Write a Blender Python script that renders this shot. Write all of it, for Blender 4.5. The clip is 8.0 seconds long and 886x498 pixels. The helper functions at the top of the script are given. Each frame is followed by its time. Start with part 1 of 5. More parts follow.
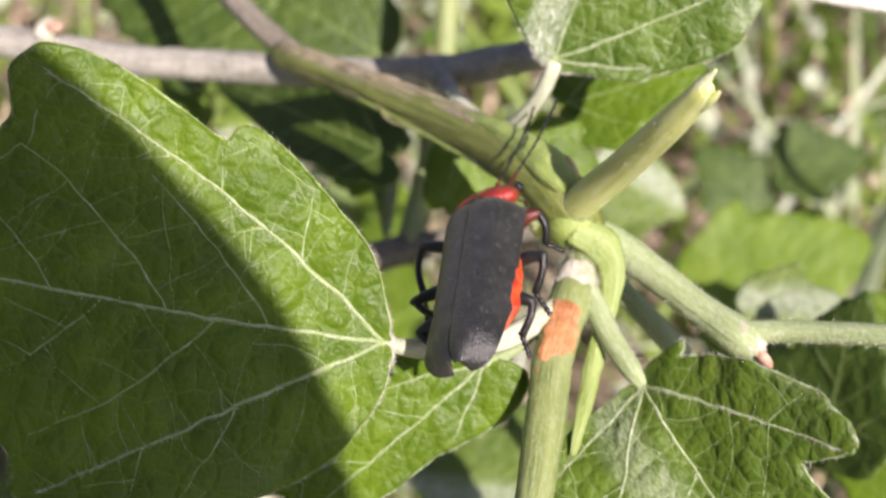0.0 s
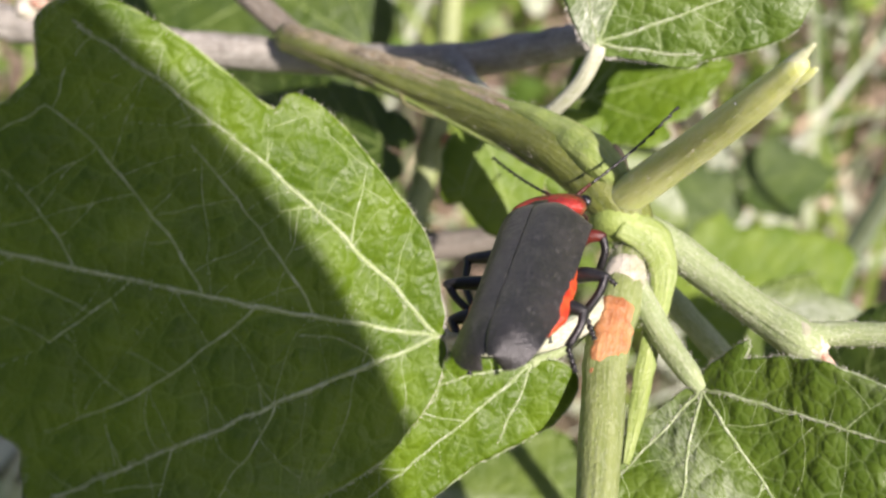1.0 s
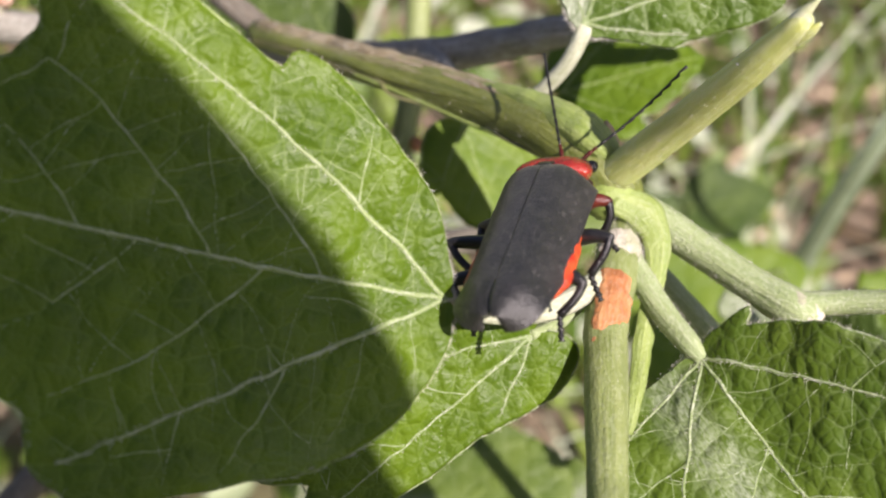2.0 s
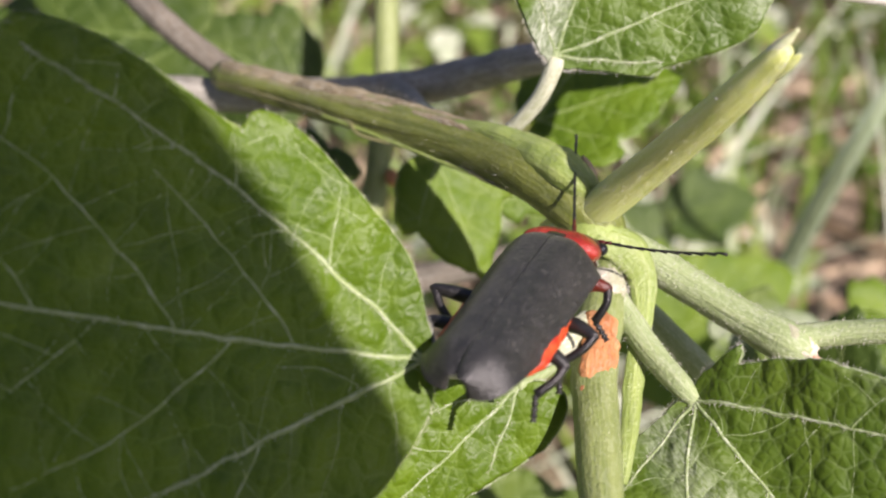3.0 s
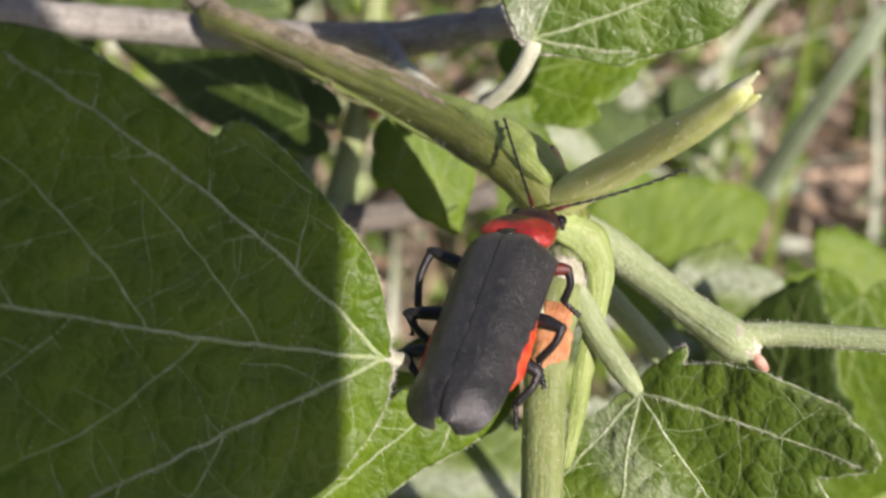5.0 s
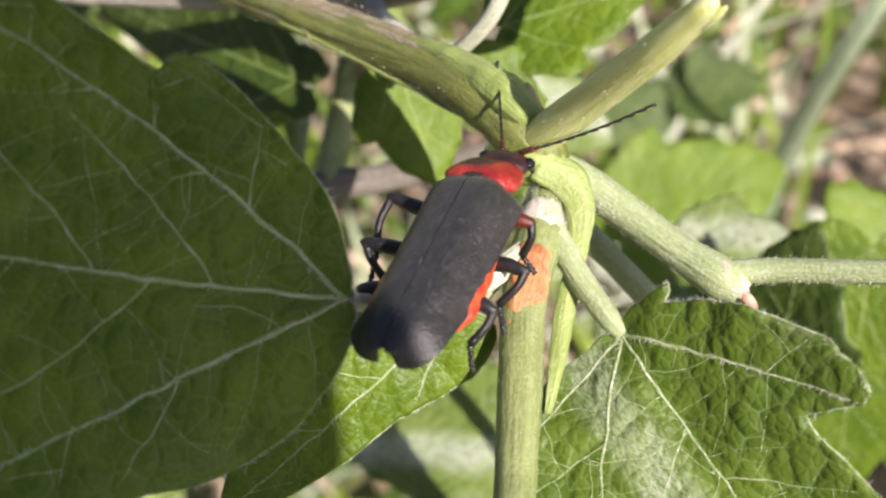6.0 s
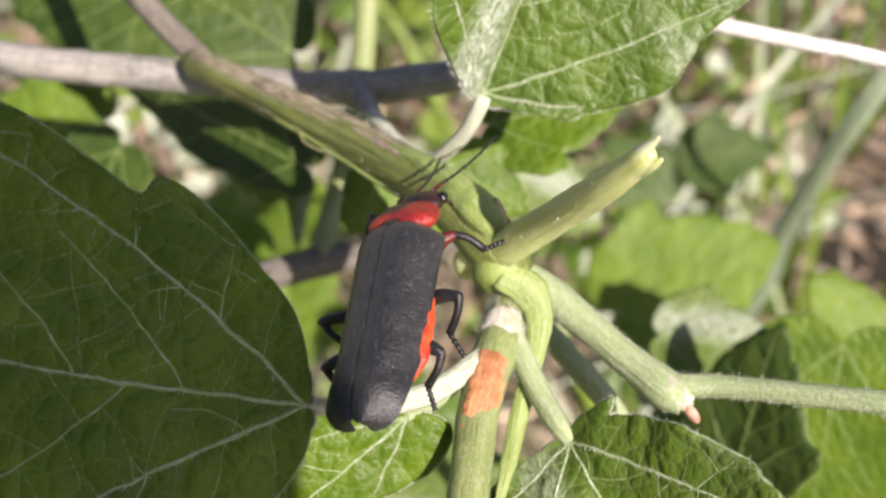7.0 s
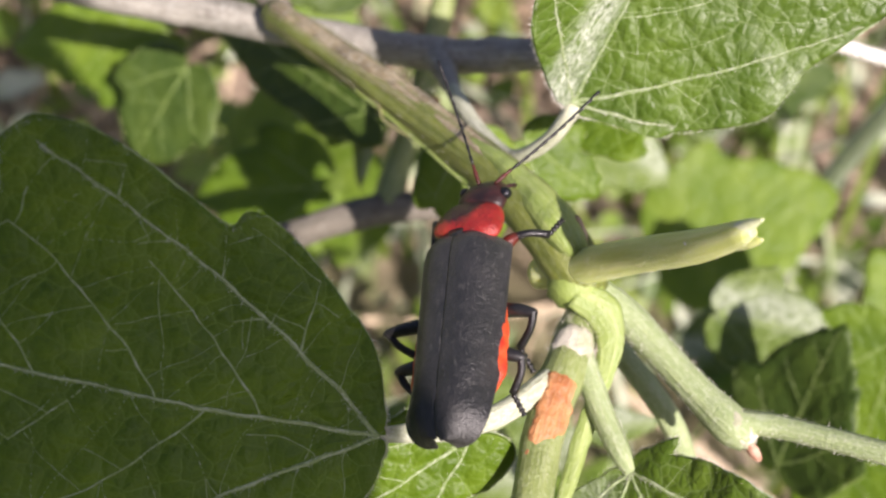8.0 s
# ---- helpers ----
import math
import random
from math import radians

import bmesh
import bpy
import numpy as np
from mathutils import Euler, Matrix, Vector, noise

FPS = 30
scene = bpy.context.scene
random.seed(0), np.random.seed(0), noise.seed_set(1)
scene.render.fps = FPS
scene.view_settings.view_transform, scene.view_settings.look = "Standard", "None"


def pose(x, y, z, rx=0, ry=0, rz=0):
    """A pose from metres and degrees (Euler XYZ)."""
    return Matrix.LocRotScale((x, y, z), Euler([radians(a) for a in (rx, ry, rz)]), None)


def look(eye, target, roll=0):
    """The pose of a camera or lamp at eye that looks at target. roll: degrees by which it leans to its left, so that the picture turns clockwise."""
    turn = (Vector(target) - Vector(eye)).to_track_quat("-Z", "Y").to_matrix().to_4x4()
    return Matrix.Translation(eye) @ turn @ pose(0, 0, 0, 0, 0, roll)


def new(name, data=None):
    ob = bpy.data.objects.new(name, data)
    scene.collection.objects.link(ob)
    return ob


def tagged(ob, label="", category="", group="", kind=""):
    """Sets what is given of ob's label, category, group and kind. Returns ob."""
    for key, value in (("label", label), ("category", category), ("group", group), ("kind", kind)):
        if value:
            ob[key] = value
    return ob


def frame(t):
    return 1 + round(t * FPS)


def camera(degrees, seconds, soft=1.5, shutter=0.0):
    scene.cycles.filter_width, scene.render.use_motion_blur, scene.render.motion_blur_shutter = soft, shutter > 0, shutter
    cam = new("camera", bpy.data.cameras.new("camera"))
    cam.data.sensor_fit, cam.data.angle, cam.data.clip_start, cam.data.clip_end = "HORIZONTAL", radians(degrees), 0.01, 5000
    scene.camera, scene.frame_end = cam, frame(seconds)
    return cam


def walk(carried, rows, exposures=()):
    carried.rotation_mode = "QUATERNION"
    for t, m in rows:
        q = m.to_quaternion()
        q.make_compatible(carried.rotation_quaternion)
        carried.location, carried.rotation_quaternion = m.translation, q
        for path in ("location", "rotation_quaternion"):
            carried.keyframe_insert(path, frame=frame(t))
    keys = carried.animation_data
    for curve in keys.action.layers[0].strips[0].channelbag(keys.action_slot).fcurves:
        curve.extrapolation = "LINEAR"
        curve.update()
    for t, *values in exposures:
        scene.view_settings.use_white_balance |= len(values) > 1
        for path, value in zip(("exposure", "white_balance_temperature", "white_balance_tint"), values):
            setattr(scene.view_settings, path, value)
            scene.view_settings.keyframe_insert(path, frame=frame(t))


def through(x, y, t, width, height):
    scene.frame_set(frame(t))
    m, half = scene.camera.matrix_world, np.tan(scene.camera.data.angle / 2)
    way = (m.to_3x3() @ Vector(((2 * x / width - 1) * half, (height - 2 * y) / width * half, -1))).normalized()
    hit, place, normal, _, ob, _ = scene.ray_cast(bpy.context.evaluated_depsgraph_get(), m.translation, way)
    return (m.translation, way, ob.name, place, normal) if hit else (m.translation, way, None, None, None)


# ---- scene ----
from mathutils import kdtree

# ---------------------------------------------------------------- camera
cam = camera(40, 8.0, soft=2.2, shutter=0.35)
cam.data.dof.use_dof = True
cam.data.dof.focus_distance = 0.052
cam.data.dof.aperture_fstop = 60.0

PATH = [
    (0, pose(0.00871, -0.03976, 0.04235, 43.577, 4.243, 6.037)),
    (0.3, pose(0.00791, -0.03648, 0.04320, 42.325, 3.483, 6.360)),
    (0.5, pose(0.00740, -0.03325, 0.04171, 40.168, 2.917, 4.966)),
    (0.6, pose(0.00664, -0.03438, 0.04087, 41.396, 2.769, 5.659)),
    (0.7, pose(0.00450, -0.03587, 0.03872, 42.621, 1.976, 4.337)),
    (1, pose(0.00294, -0.03823, 0.03841, 44.487, 1.031, 4.450)),
    (1.2, pose(0.00213, -0.04099, 0.03714, 45.890, -0.461, 4.725)),
    (2.3, pose(-0.00026, -0.03958, 0.03518, 46.886, -0.381, 0.347)),
    (2.5, pose(-0.00004, -0.03864, 0.03485, 46.883, 0.050, -0.060)),
    (3, pose(0.00023, -0.03763, 0.03557, 47.146, 0.818, -1.003)),
    (3.5, pose(0.00079, -0.04019, 0.03482, 48.005, 0.620, -1.516)),
    (4, pose(0.00062, -0.04139, 0.03388, 48.139, 0.323, -1.102)),
    (4.5, pose(-0.00014, -0.03838, 0.03863, 46.175, -0.185, -0.880)),
    (5, pose(0.00130, -0.03494, 0.04124, 40.328, -1.701, 1.019)),
    (5.2, pose(0.00217, -0.03584, 0.04002, 39.545, -1.843, 1.299)),
    (6.3, pose(0.00505, -0.03531, 0.03826, 40.781, 1.208, 0.755)),
    (6.5, pose(0.00582, -0.03571, 0.03932, 41.291, 0.828, 1.287)),
    (7, pose(0.00707, -0.03511, 0.04362, 41.426, -0.029, 3.608)),
    (7.3, pose(0.00710, -0.03336, 0.04560, 40.134, -0.905, 5.524)),
    (7.5, pose(0.00637, -0.03125, 0.04706, 38.221, -1.016, 6.792)),
    (7.6, pose(0.00496, -0.03117, 0.04676, 37.605, -1.835, 7.434)),
    (8, pose(0.00409, -0.02872, 0.04821, 34.111, -1.722, 8.259)),
]
walk(cam, PATH, [(0, 0.82, 6270, 26.5), (0.5, 0.72, 6270, 26.5), (1.2, 0.86, 6270, 26.5), (2.3, 0.70, 6270, 26.5), (3.0, 0.70, 6270, 26.5), (3.5, 0.70, 6270, 26.5), (4.0, 0.62, 6270, 26.5), (5.0, 0.56, 6270, 26.5), (6.3, 0.98, 6270, 26.5), (7.0, 0.82, 6270, 26.5), (7.5, 0.74, 6270, 26.5), (8.0, 0.84, 6270, 26.5)])

# ---------------------------------------------------------------- world, sun
SUN_WAY = Vector((0.50, -0.609, 0.818)).normalized()
world = bpy.data.worlds.new("sky")
scene.world = world
world.use_nodes = True
wn = world.node_tree.nodes
sky = wn.new("ShaderNodeTexSky")
sky.sky_type = "NISHITA"
sky.sun_disc = False
sky.dust_density = 2.4
sky.ozone_density = 0.8
sky.sun_elevation = math.asin(SUN_WAY.z)
sky.sun_rotation = math.atan2(SUN_WAY.x, SUN_WAY.y)
wn["Background"].inputs["Strength"].default_value = 0.058
world.node_tree.links.new(sky.outputs["Color"], wn["Background"].inputs["Color"])
sun = new("sun", bpy.data.lights.new("sun", "SUN"))
sun.data.energy = 5.0
sun.data.angle = radians(0.5)
sun.data.color = (1.0, 0.93, 0.79)
sun.matrix_basis = look(SUN_WAY * 3.0, (0, 0, 0))


# ---------------------------------------------------------------- plan
# The plant is planned in millimetres: u to the right, v up the slope of the branch, w out of it.
MM = 0.001
SLOPE = radians(42)
AX_U = Vector((1, 0, 0))
AX_V = Vector((0, math.sin(SLOPE), math.cos(SLOPE)))
AX_W = Vector((0, -math.cos(SLOPE), math.sin(SLOPE)))
GROUND_Z = -0.17


def at(u, v, w):
    return (AX_U * u + AX_V * v + AX_W * w) * MM


def way(u, v, w):
    return (AX_U * u + AX_V * v + AX_W * w).normalized()


def stand(o, y_way, z_way):
    """A pose at o with its y along y_way and its z near z_way."""
    y = y_way.normalized()
    z = (z_way - y * z_way.dot(y)).normalized()
    x = y.cross(z)
    m = Matrix((x, y, z)).transposed().to_4x4()
    m.translation = o
    return m


def in_world(ob):
    m = ob.matrix_basis.copy()
    while ob.parent:
        ob = ob.parent
        m = ob.matrix_basis @ m
    return m


# ---------------------------------------------------------------- materials
class Nodes:
    def __init__(self, name):
        self.m = bpy.data.materials.new(name)
        self.m.use_nodes = True
        self.t = self.m.node_tree
        self.b = self.t.nodes["Principled BSDF"]
        self.out = self.t.nodes["Material Output"]
        self.co = self.t.nodes.new("ShaderNodeTexCoord")

    def link(self, a, b):
        self.t.links.new(a, b)

    def node(self, kind, **sets):
        n = self.t.nodes.new(kind)
        for key, value in sets.items():
            n.inputs[key].default_value = value
        return n

    def space(self, scale, uv=False):
        n = self.node("ShaderNodeMapping")
        n.inputs["Scale"].default_value = scale if isinstance(scale, tuple) else (scale,) * 3
        self.link(self.co.outputs["UV" if uv else "Object"], n.inputs["Vector"])
        return n.outputs["Vector"]

    def noise(self, scale, detail=3.0, rough=0.55, uv=False, bend=0.0):
        n = self.node("ShaderNodeTexNoise", Scale=1.0, Detail=detail, Roughness=rough, Distortion=bend)
        self.link(self.space(scale, uv), n.inputs["Vector"])
        return n.outputs["Fac"]

    def cells(self, scale, warp=0.0):
        n = self.t.nodes.new("ShaderNodeTexVoronoi")
        n.feature = "DISTANCE_TO_EDGE"
        n.voronoi_dimensions = "2D"
        n.inputs["Scale"].default_value = 1.0
        v = self.space(scale)
        if warp:
            w = self.node("ShaderNodeTexNoise", Scale=0.9, Detail=2.0)
            self.link(v, w.inputs["Vector"])
            mixed = self.t.nodes.new("ShaderNodeMix")
            mixed.data_type = "VECTOR"
            mixed.inputs["Factor"].default_value = warp
            self.link(v, mixed.inputs[4])
            self.link(w.outputs["Color"], mixed.inputs[5])
            v = mixed.outputs[1]
        self.link(v, n.inputs["Vector"])
        return n.outputs["Distance"]

    def ramp(self, fac, lo, hi, a=0.0, b=1.0):
        n = self.t.nodes.new("ShaderNodeMapRange")
        n.interpolation_type = "SMOOTHSTEP"
        for i, v in zip((1, 2, 3, 4), (lo, hi, a, b)):
            n.inputs[i].default_value = v
        self.link(fac, n.inputs[0])
        return n.outputs[0]

    def mix(self, fac, a, b):
        n = self.t.nodes.new("ShaderNodeMix")
        n.data_type = "RGBA"
        for slot, v in ((0, fac), (6, a), (7, b)):
            if isinstance(v, (int, float)):
                n.inputs[slot].default_value = v
            elif isinstance(v, tuple):
                n.inputs[slot].default_value = (*v, 1.0)
            else:
                self.link(v, n.inputs[slot])
        return n.outputs[2]

    def math(self, op, a, b=0.0):
        n = self.t.nodes.new("ShaderNodeMath")
        n.operation = op
        for slot, v in ((0, a), (1, b)):
            if isinstance(v, (int, float)):
                n.inputs[slot].default_value = v
            else:
                self.link(v, n.inputs[slot])
        return n.outputs[0]

    def bump(self, height, distance, strength=1.0):
        n = self.node("ShaderNodeBump", Strength=strength, Distance=distance)
        self.link(height, n.inputs["Height"])
        self.link(n.outputs["Normal"], self.b.inputs["Normal"])
        return n

    def done(self, color, rough, through=0.0, metal=0.0, spec=0.5):
        if isinstance(color, tuple):
            self.b.inputs["Base Color"].default_value = (*color, 1)
        else:
            self.link(color, self.b.inputs["Base Color"])
        if isinstance(rough, (int, float)):
            self.b.inputs["Roughness"].default_value = rough
        else:
            self.link(rough, self.b.inputs["Roughness"])
        self.b.inputs["Metallic"].default_value = metal
        self.b.inputs["Specular IOR Level"].default_value = spec
        if through:
            t = self.t.nodes.new("ShaderNodeBsdfTranslucent")
            gain = self.mix(0.45, color, (0.30, 0.42, 0.03))
            self.link(gain, t.inputs["Color"])
            mixed = self.t.nodes.new("ShaderNodeMixShader")
            mixed.inputs[0].default_value = through
            self.link(self.b.outputs[0], mixed.inputs[1])
            self.link(t.outputs[0], mixed.inputs[2])
            self.link(mixed.outputs[0], self.out.inputs["Surface"])
        return self.m


def leaf_material(name, deep, light, vein, cell=620, net=0.4, wool=0.0, rough=0.42, through=0.25, relief=0.00022, spec=0.28, down=None, grit=0.6):
    n = Nodes(name)
    tone = n.ramp(n.noise(230, 4), 0.3, 0.7)
    color = n.mix(tone, deep, light)
    color = n.mix(n.ramp(n.noise(3000, 4, 0.7), 0.45, 0.70, 0, 0.30), color, light)
    edge = n.cells(cell, 0.14)
    fine = n.cells(cell * 2.6, 0.14)
    uneven = n.ramp(n.noise(380, 3), 0.35, 0.65, 0.35, 1.0)
    color = n.mix(n.math("MULTIPLY", n.ramp(edge, 0.005, 0.05, net * 1.15, 0.0), uneven), color, vein)
    color = n.mix(n.math("MULTIPLY", n.ramp(fine, 0.0, 0.09, net * 0.6, 0.0), uneven), color, vein)
    if wool:
        where = n.ramp(n.noise(120, 4), 0.54, 0.70)
        if down:
            apart = n.t.nodes.new("ShaderNodeSeparateXYZ")
            n.link(n.space(1000.0), apart.inputs[0])
            off = n.math("ABSOLUTE", n.math("SUBTRACT", apart.outputs[0], down[0]))
            near = n.ramp(n.math("ADD", off, n.math("MULTIPLY", n.noise(420, 4), down[1])), down[1] * 0.7, down[1] * 1.6, 1.0, 0.0)
            where = n.math("MAXIMUM", where, near)
        hair = n.math("MULTIPLY", n.ramp(n.noise((5200, 1500, 3000), 4, 0.7, bend=1.2), 0.30 - 0.2 * (wool > 0.8), 0.70 - 0.15 * (wool > 0.8)), where)
        color = n.mix(n.math("MULTIPLY", hair, wool), color, (0.72, 0.76, 0.66))
    high = n.math("ADD", n.ramp(edge, 0.0, 0.32), n.math("MULTIPLY", n.ramp(fine, 0.0, 0.3), 0.30))
    high = n.math("ADD", high, n.math("MULTIPLY", n.noise(2600, 4, 0.75), grit))
    n.bump(high, relief, 0.9)
    r = n.ramp(n.noise(900, 2), 0.3, 0.7, rough - 0.07, rough + 0.12)
    return n.done(color, r, through, spec=spec)


def stem_material(name, a, b, wool=0.0, streak=0.4, rough=0.5, rust=None):
    n = Nodes(name)
    long = n.noise((2600, 190, 1), 4, 0.6, uv=True)
    color = n.mix(n.ramp(long, 0.3, 0.7), a, b)
    color = n.mix(n.ramp(n.noise(350, 3), 0.45, 0.7, 0, streak), color, tuple(0.55 * c for c in a))
    if rust:
        color = n.mix(n.ramp(n.noise((700, 120, 1), 4, 0.65, uv=True), 0.52, 0.62, 0, 0.85), color, rust)
    if wool:
        hair = n.ramp(n.noise((4200, 1300, 1), 4, 0.75, uv=True, bend=2.0), 0.45, 0.62)
        color = n.mix(n.math("MULTIPLY", hair, wool), color, (0.74, 0.76, 0.68))
    n.bump(n.math("ADD", long, n.math("MULTIPLY", n.noise(5200, 3, 0.7), 0.5)), 0.00018, 0.8)
    return n.done(color, rough)


def plain_material(name, a, b, scale, rough, relief=0.00005, spec=0.5, fine=9000):
    n = Nodes(name)
    color = n.mix(n.ramp(n.noise(scale, 4), 0.35, 0.68), a, b)
    n.bump(n.noise(fine, 3, 0.7), relief, 0.8)
    return n.done(color, rough, spec=spec)


M_LEAF = leaf_material("leaf_upper", (0.056, 0.112, 0.003), (0.116, 0.196, 0.005), (0.20, 0.30, 0.05), 1100, 0.32, 0.06, 0.47, 0.22, 0.00006, 0.34, grit=0.8)
# Pale band left of the midrib: wool, with sunlight put into its colour.
M_LEAF_WOOL = leaf_material("leaf_woolly", (0.048, 0.092, 0.006), (0.098, 0.158, 0.013), (0.25, 0.33, 0.14), 900, 0.28, 0.27, 0.45, 0.15, 0.00008, down=(2.0, 1.5))
M_LEAF_TOP = leaf_material("leaf_folded", (0.050, 0.098, 0.008), (0.098, 0.165, 0.016), (0.28, 0.35, 0.16), 900, 0.26, 0.74, 0.42, 0.18, 0.00008, 0.36, down=(-1.1, 1.25))
M_LEAF_SILVER = leaf_material("leaf_silver", (0.064, 0.112, 0.013), (0.122, 0.180, 0.027), (0.34, 0.40, 0.22), 800, 0.28, 0.55, 0.5, 0.18, 0.00006, down=(-1.2, 1.9))
# Darker copy of the leaf green: shade put into the colour.
M_LEAF_SHADE = leaf_material("leaf_shade", (0.030, 0.060, 0.008), (0.062, 0.102, 0.013), (0.10, 0.15, 0.04), 500, 0.22, 0.05, 0.5, 0.15, 0.00010)
# Lighter copy of the leaf green, with sunlight put into the colour.
M_LEAF_LIT = leaf_material("leaf_lit", (0.090, 0.165, 0.010), (0.165, 0.250, 0.022), (0.27, 0.34, 0.10), 480, 0.22, 0.12, 0.5, 0.26, 0.00010)
M_VEIN = stem_material("vein_pale", (0.175, 0.245, 0.070), (0.275, 0.345, 0.140), 0.34, 0.1, 0.6)
M_VEIN_WOOL = stem_material("vein_woolly", (0.15, 0.22, 0.060), (0.25, 0.32, 0.130), 0.45, 0.2, 0.7)
M_VEIN_FAR = stem_material("vein_green", (0.12, 0.19, 0.03), (0.22, 0.29, 0.07), 0.1, 0.1, 0.5)
M_RIM = stem_material("leaf_rim", (0.14, 0.22, 0.03), (0.26, 0.34, 0.08), 0.2, 0.1, 0.5)
M_STEM = stem_material("stem_green", (0.092, 0.118, 0.016), (0.165, 0.190, 0.036), 0.06, 0.4, 0.42)
M_STEM_OLD = stem_material("stem_khaki", (0.125, 0.130, 0.040), (0.250, 0.235, 0.105), 0.1, 0.5, 0.55)
M_STEM_NODE = stem_material("stem_node", (0.190, 0.265, 0.052), (0.270, 0.340, 0.090), 0.08, 0.2, 0.42)
M_STEM_UP = stem_material("stem_upright", (0.175, 0.225, 0.060), (0.245, 0.290, 0.100), 0.10, 0.35, 0.46)
M_STEM_WOOL = stem_material("stem_woolly", (0.235, 0.305, 0.125), (0.300, 0.365, 0.170), 0.20, 0.12, 0.62)
M_PETIOLE = stem_material("petiole_pale", (0.36, 0.39, 0.24), (0.52, 0.53, 0.39), 0.45, 0.1, 0.7)
M_STUB = stem_material("stub_yellow_green", (0.500, 0.555, 0.175), (0.620, 0.655, 0.320), 0.0, 0.05, 0.32)
M_STUB.node_tree.nodes["Principled BSDF"].inputs["Subsurface Weight"].default_value = 0.5
M_STUB.node_tree.nodes["Principled BSDF"].inputs["Subsurface Radius"].default_value = (1.0, 0.9, 0.3)
M_STUB.node_tree.nodes["Principled BSDF"].inputs["Subsurface Scale"].default_value = 0.002
M_CUT = plain_material("cut_pith", (0.46, 0.52, 0.24), (0.66, 0.68, 0.46), 1500, 0.6)
M_BARK = stem_material("bark_grey", (0.180, 0.168, 0.138), (0.310, 0.290, 0.245), 0.28, 0.5, 0.75)
M_BARK_BROWN = stem_material("bark_brown", (0.150, 0.116, 0.062), (0.330, 0.275, 0.160), 0.2, 0.7, 0.75)
# Old brown-grey bark, darkened in colour to stand for shade on it.
M_BARK_OLD_SHADE = stem_material("bark_old_shade", (0.105, 0.088, 0.062), (0.200, 0.172, 0.130), 0.15, 0.6, 0.8)
# Grey bark made darker: the fork arm's shade is put into the colour.
M_BARK_SHADE = stem_material("bark_shade", (0.085, 0.075, 0.055), (0.150, 0.130, 0.100), 0.1, 0.5, 0.8)
M_ORANGE = stem_material("wound_orange", (0.400, 0.130, 0.035), (0.640, 0.330, 0.130), 0.10, 0.6, 0.65)
M_BUD = plain_material("bud_red_brown", (0.34, 0.16, 0.10), (0.56, 0.40, 0.30), 1800, 0.6)
M_SCAR = plain_material("leaf_scar_wool", (0.34, 0.35, 0.23), (0.58, 0.54, 0.45), 900, 0.85, 0.0002, 0.2, 4000)
M_WOOL = plain_material("white_wool", (0.62, 0.60, 0.52), (0.82, 0.80, 0.74), 1600, 0.85, 0.0002, 0.2, 5000)
M_SCALE = plain_material("bud_scale_brown", (0.38, 0.27, 0.16), (0.58, 0.44, 0.30), 1200, 0.7)
M_GRASS = stem_material("grass_blue_green", (0.25, 0.33, 0.20), (0.36, 0.44, 0.29), 0.1, 0.2, 0.5)


def soil_material():
    n = Nodes("soil")
    color = n.mix(n.ramp(n.noise(35, 5), 0.35, 0.65), (0.135, 0.095, 0.065), (0.300, 0.225, 0.165))
    color = n.mix(n.ramp(n.noise(210, 4), 0.5, 0.7, 0, 0.6), color, (0.42, 0.34, 0.26))
    color = n.mix(n.ramp(n.noise(2.6, 5), 0.50, 0.64, 0, 0.75), color, (0.10, 0.125, 0.035))
    n.bump(n.noise(120, 5, 0.7), 0.004, 1.0)
    return n.done(color, 0.9)


M_SOIL = soil_material()


def undergrowth_material():
    n = Nodes("undergrowth")
    g = n.t.nodes.new("ShaderNodeNewGeometry")
    r = g.outputs["Random Per Island"]
    color = n.mix(n.ramp(r, 0.0, 0.6), (0.070, 0.130, 0.012), (0.210, 0.290, 0.035))
    color = n.mix(n.ramp(r, 0.55, 0.86), color, (0.60, 0.64, 0.50))
    color = n.mix(n.ramp(n.noise(160, 3), 0.4, 0.7, 0, 0.4), color, (0.10, 0.20, 0.03))
    return n.done(color, 0.5, 0.28)


M_UNDER = undergrowth_material()


def straw_material():
    n = Nodes("straw_litter")
    g = n.t.nodes.new("ShaderNodeNewGeometry")
    color = n.mix(g.outputs["Random Per Island"], (0.26, 0.18, 0.11), (0.60, 0.48, 0.34))
    return n.done(color, 0.8)


M_STRAW = straw_material()


def elytron_material():
    n = Nodes("elytron_black")
    color = n.mix(n.ramp(n.noise(700, 4), 0.4, 0.7), (0.011, 0.011, 0.010), (0.021, 0.020, 0.019))
    hair = n.ramp(n.noise((7000, 2200, 4000), 4, 0.75), 0.54, 0.74, 0, 0.24)
    color = n.mix(hair, color, (0.24, 0.23, 0.21))
    n.bump(n.math("ADD", n.noise(8200, 3, 0.7), n.math("MULTIPLY", n.noise(2600, 2), 0.6)), 0.00006, 0.9)
    n.b.inputs["Sheen Weight"].default_value = 0.06
    n.b.inputs["Sheen Roughness"].default_value = 0.5
    return n.done(color, n.ramp(n.noise(3500, 4, 0.7), 0.3, 0.7, 0.30, 0.46), spec=0.7)


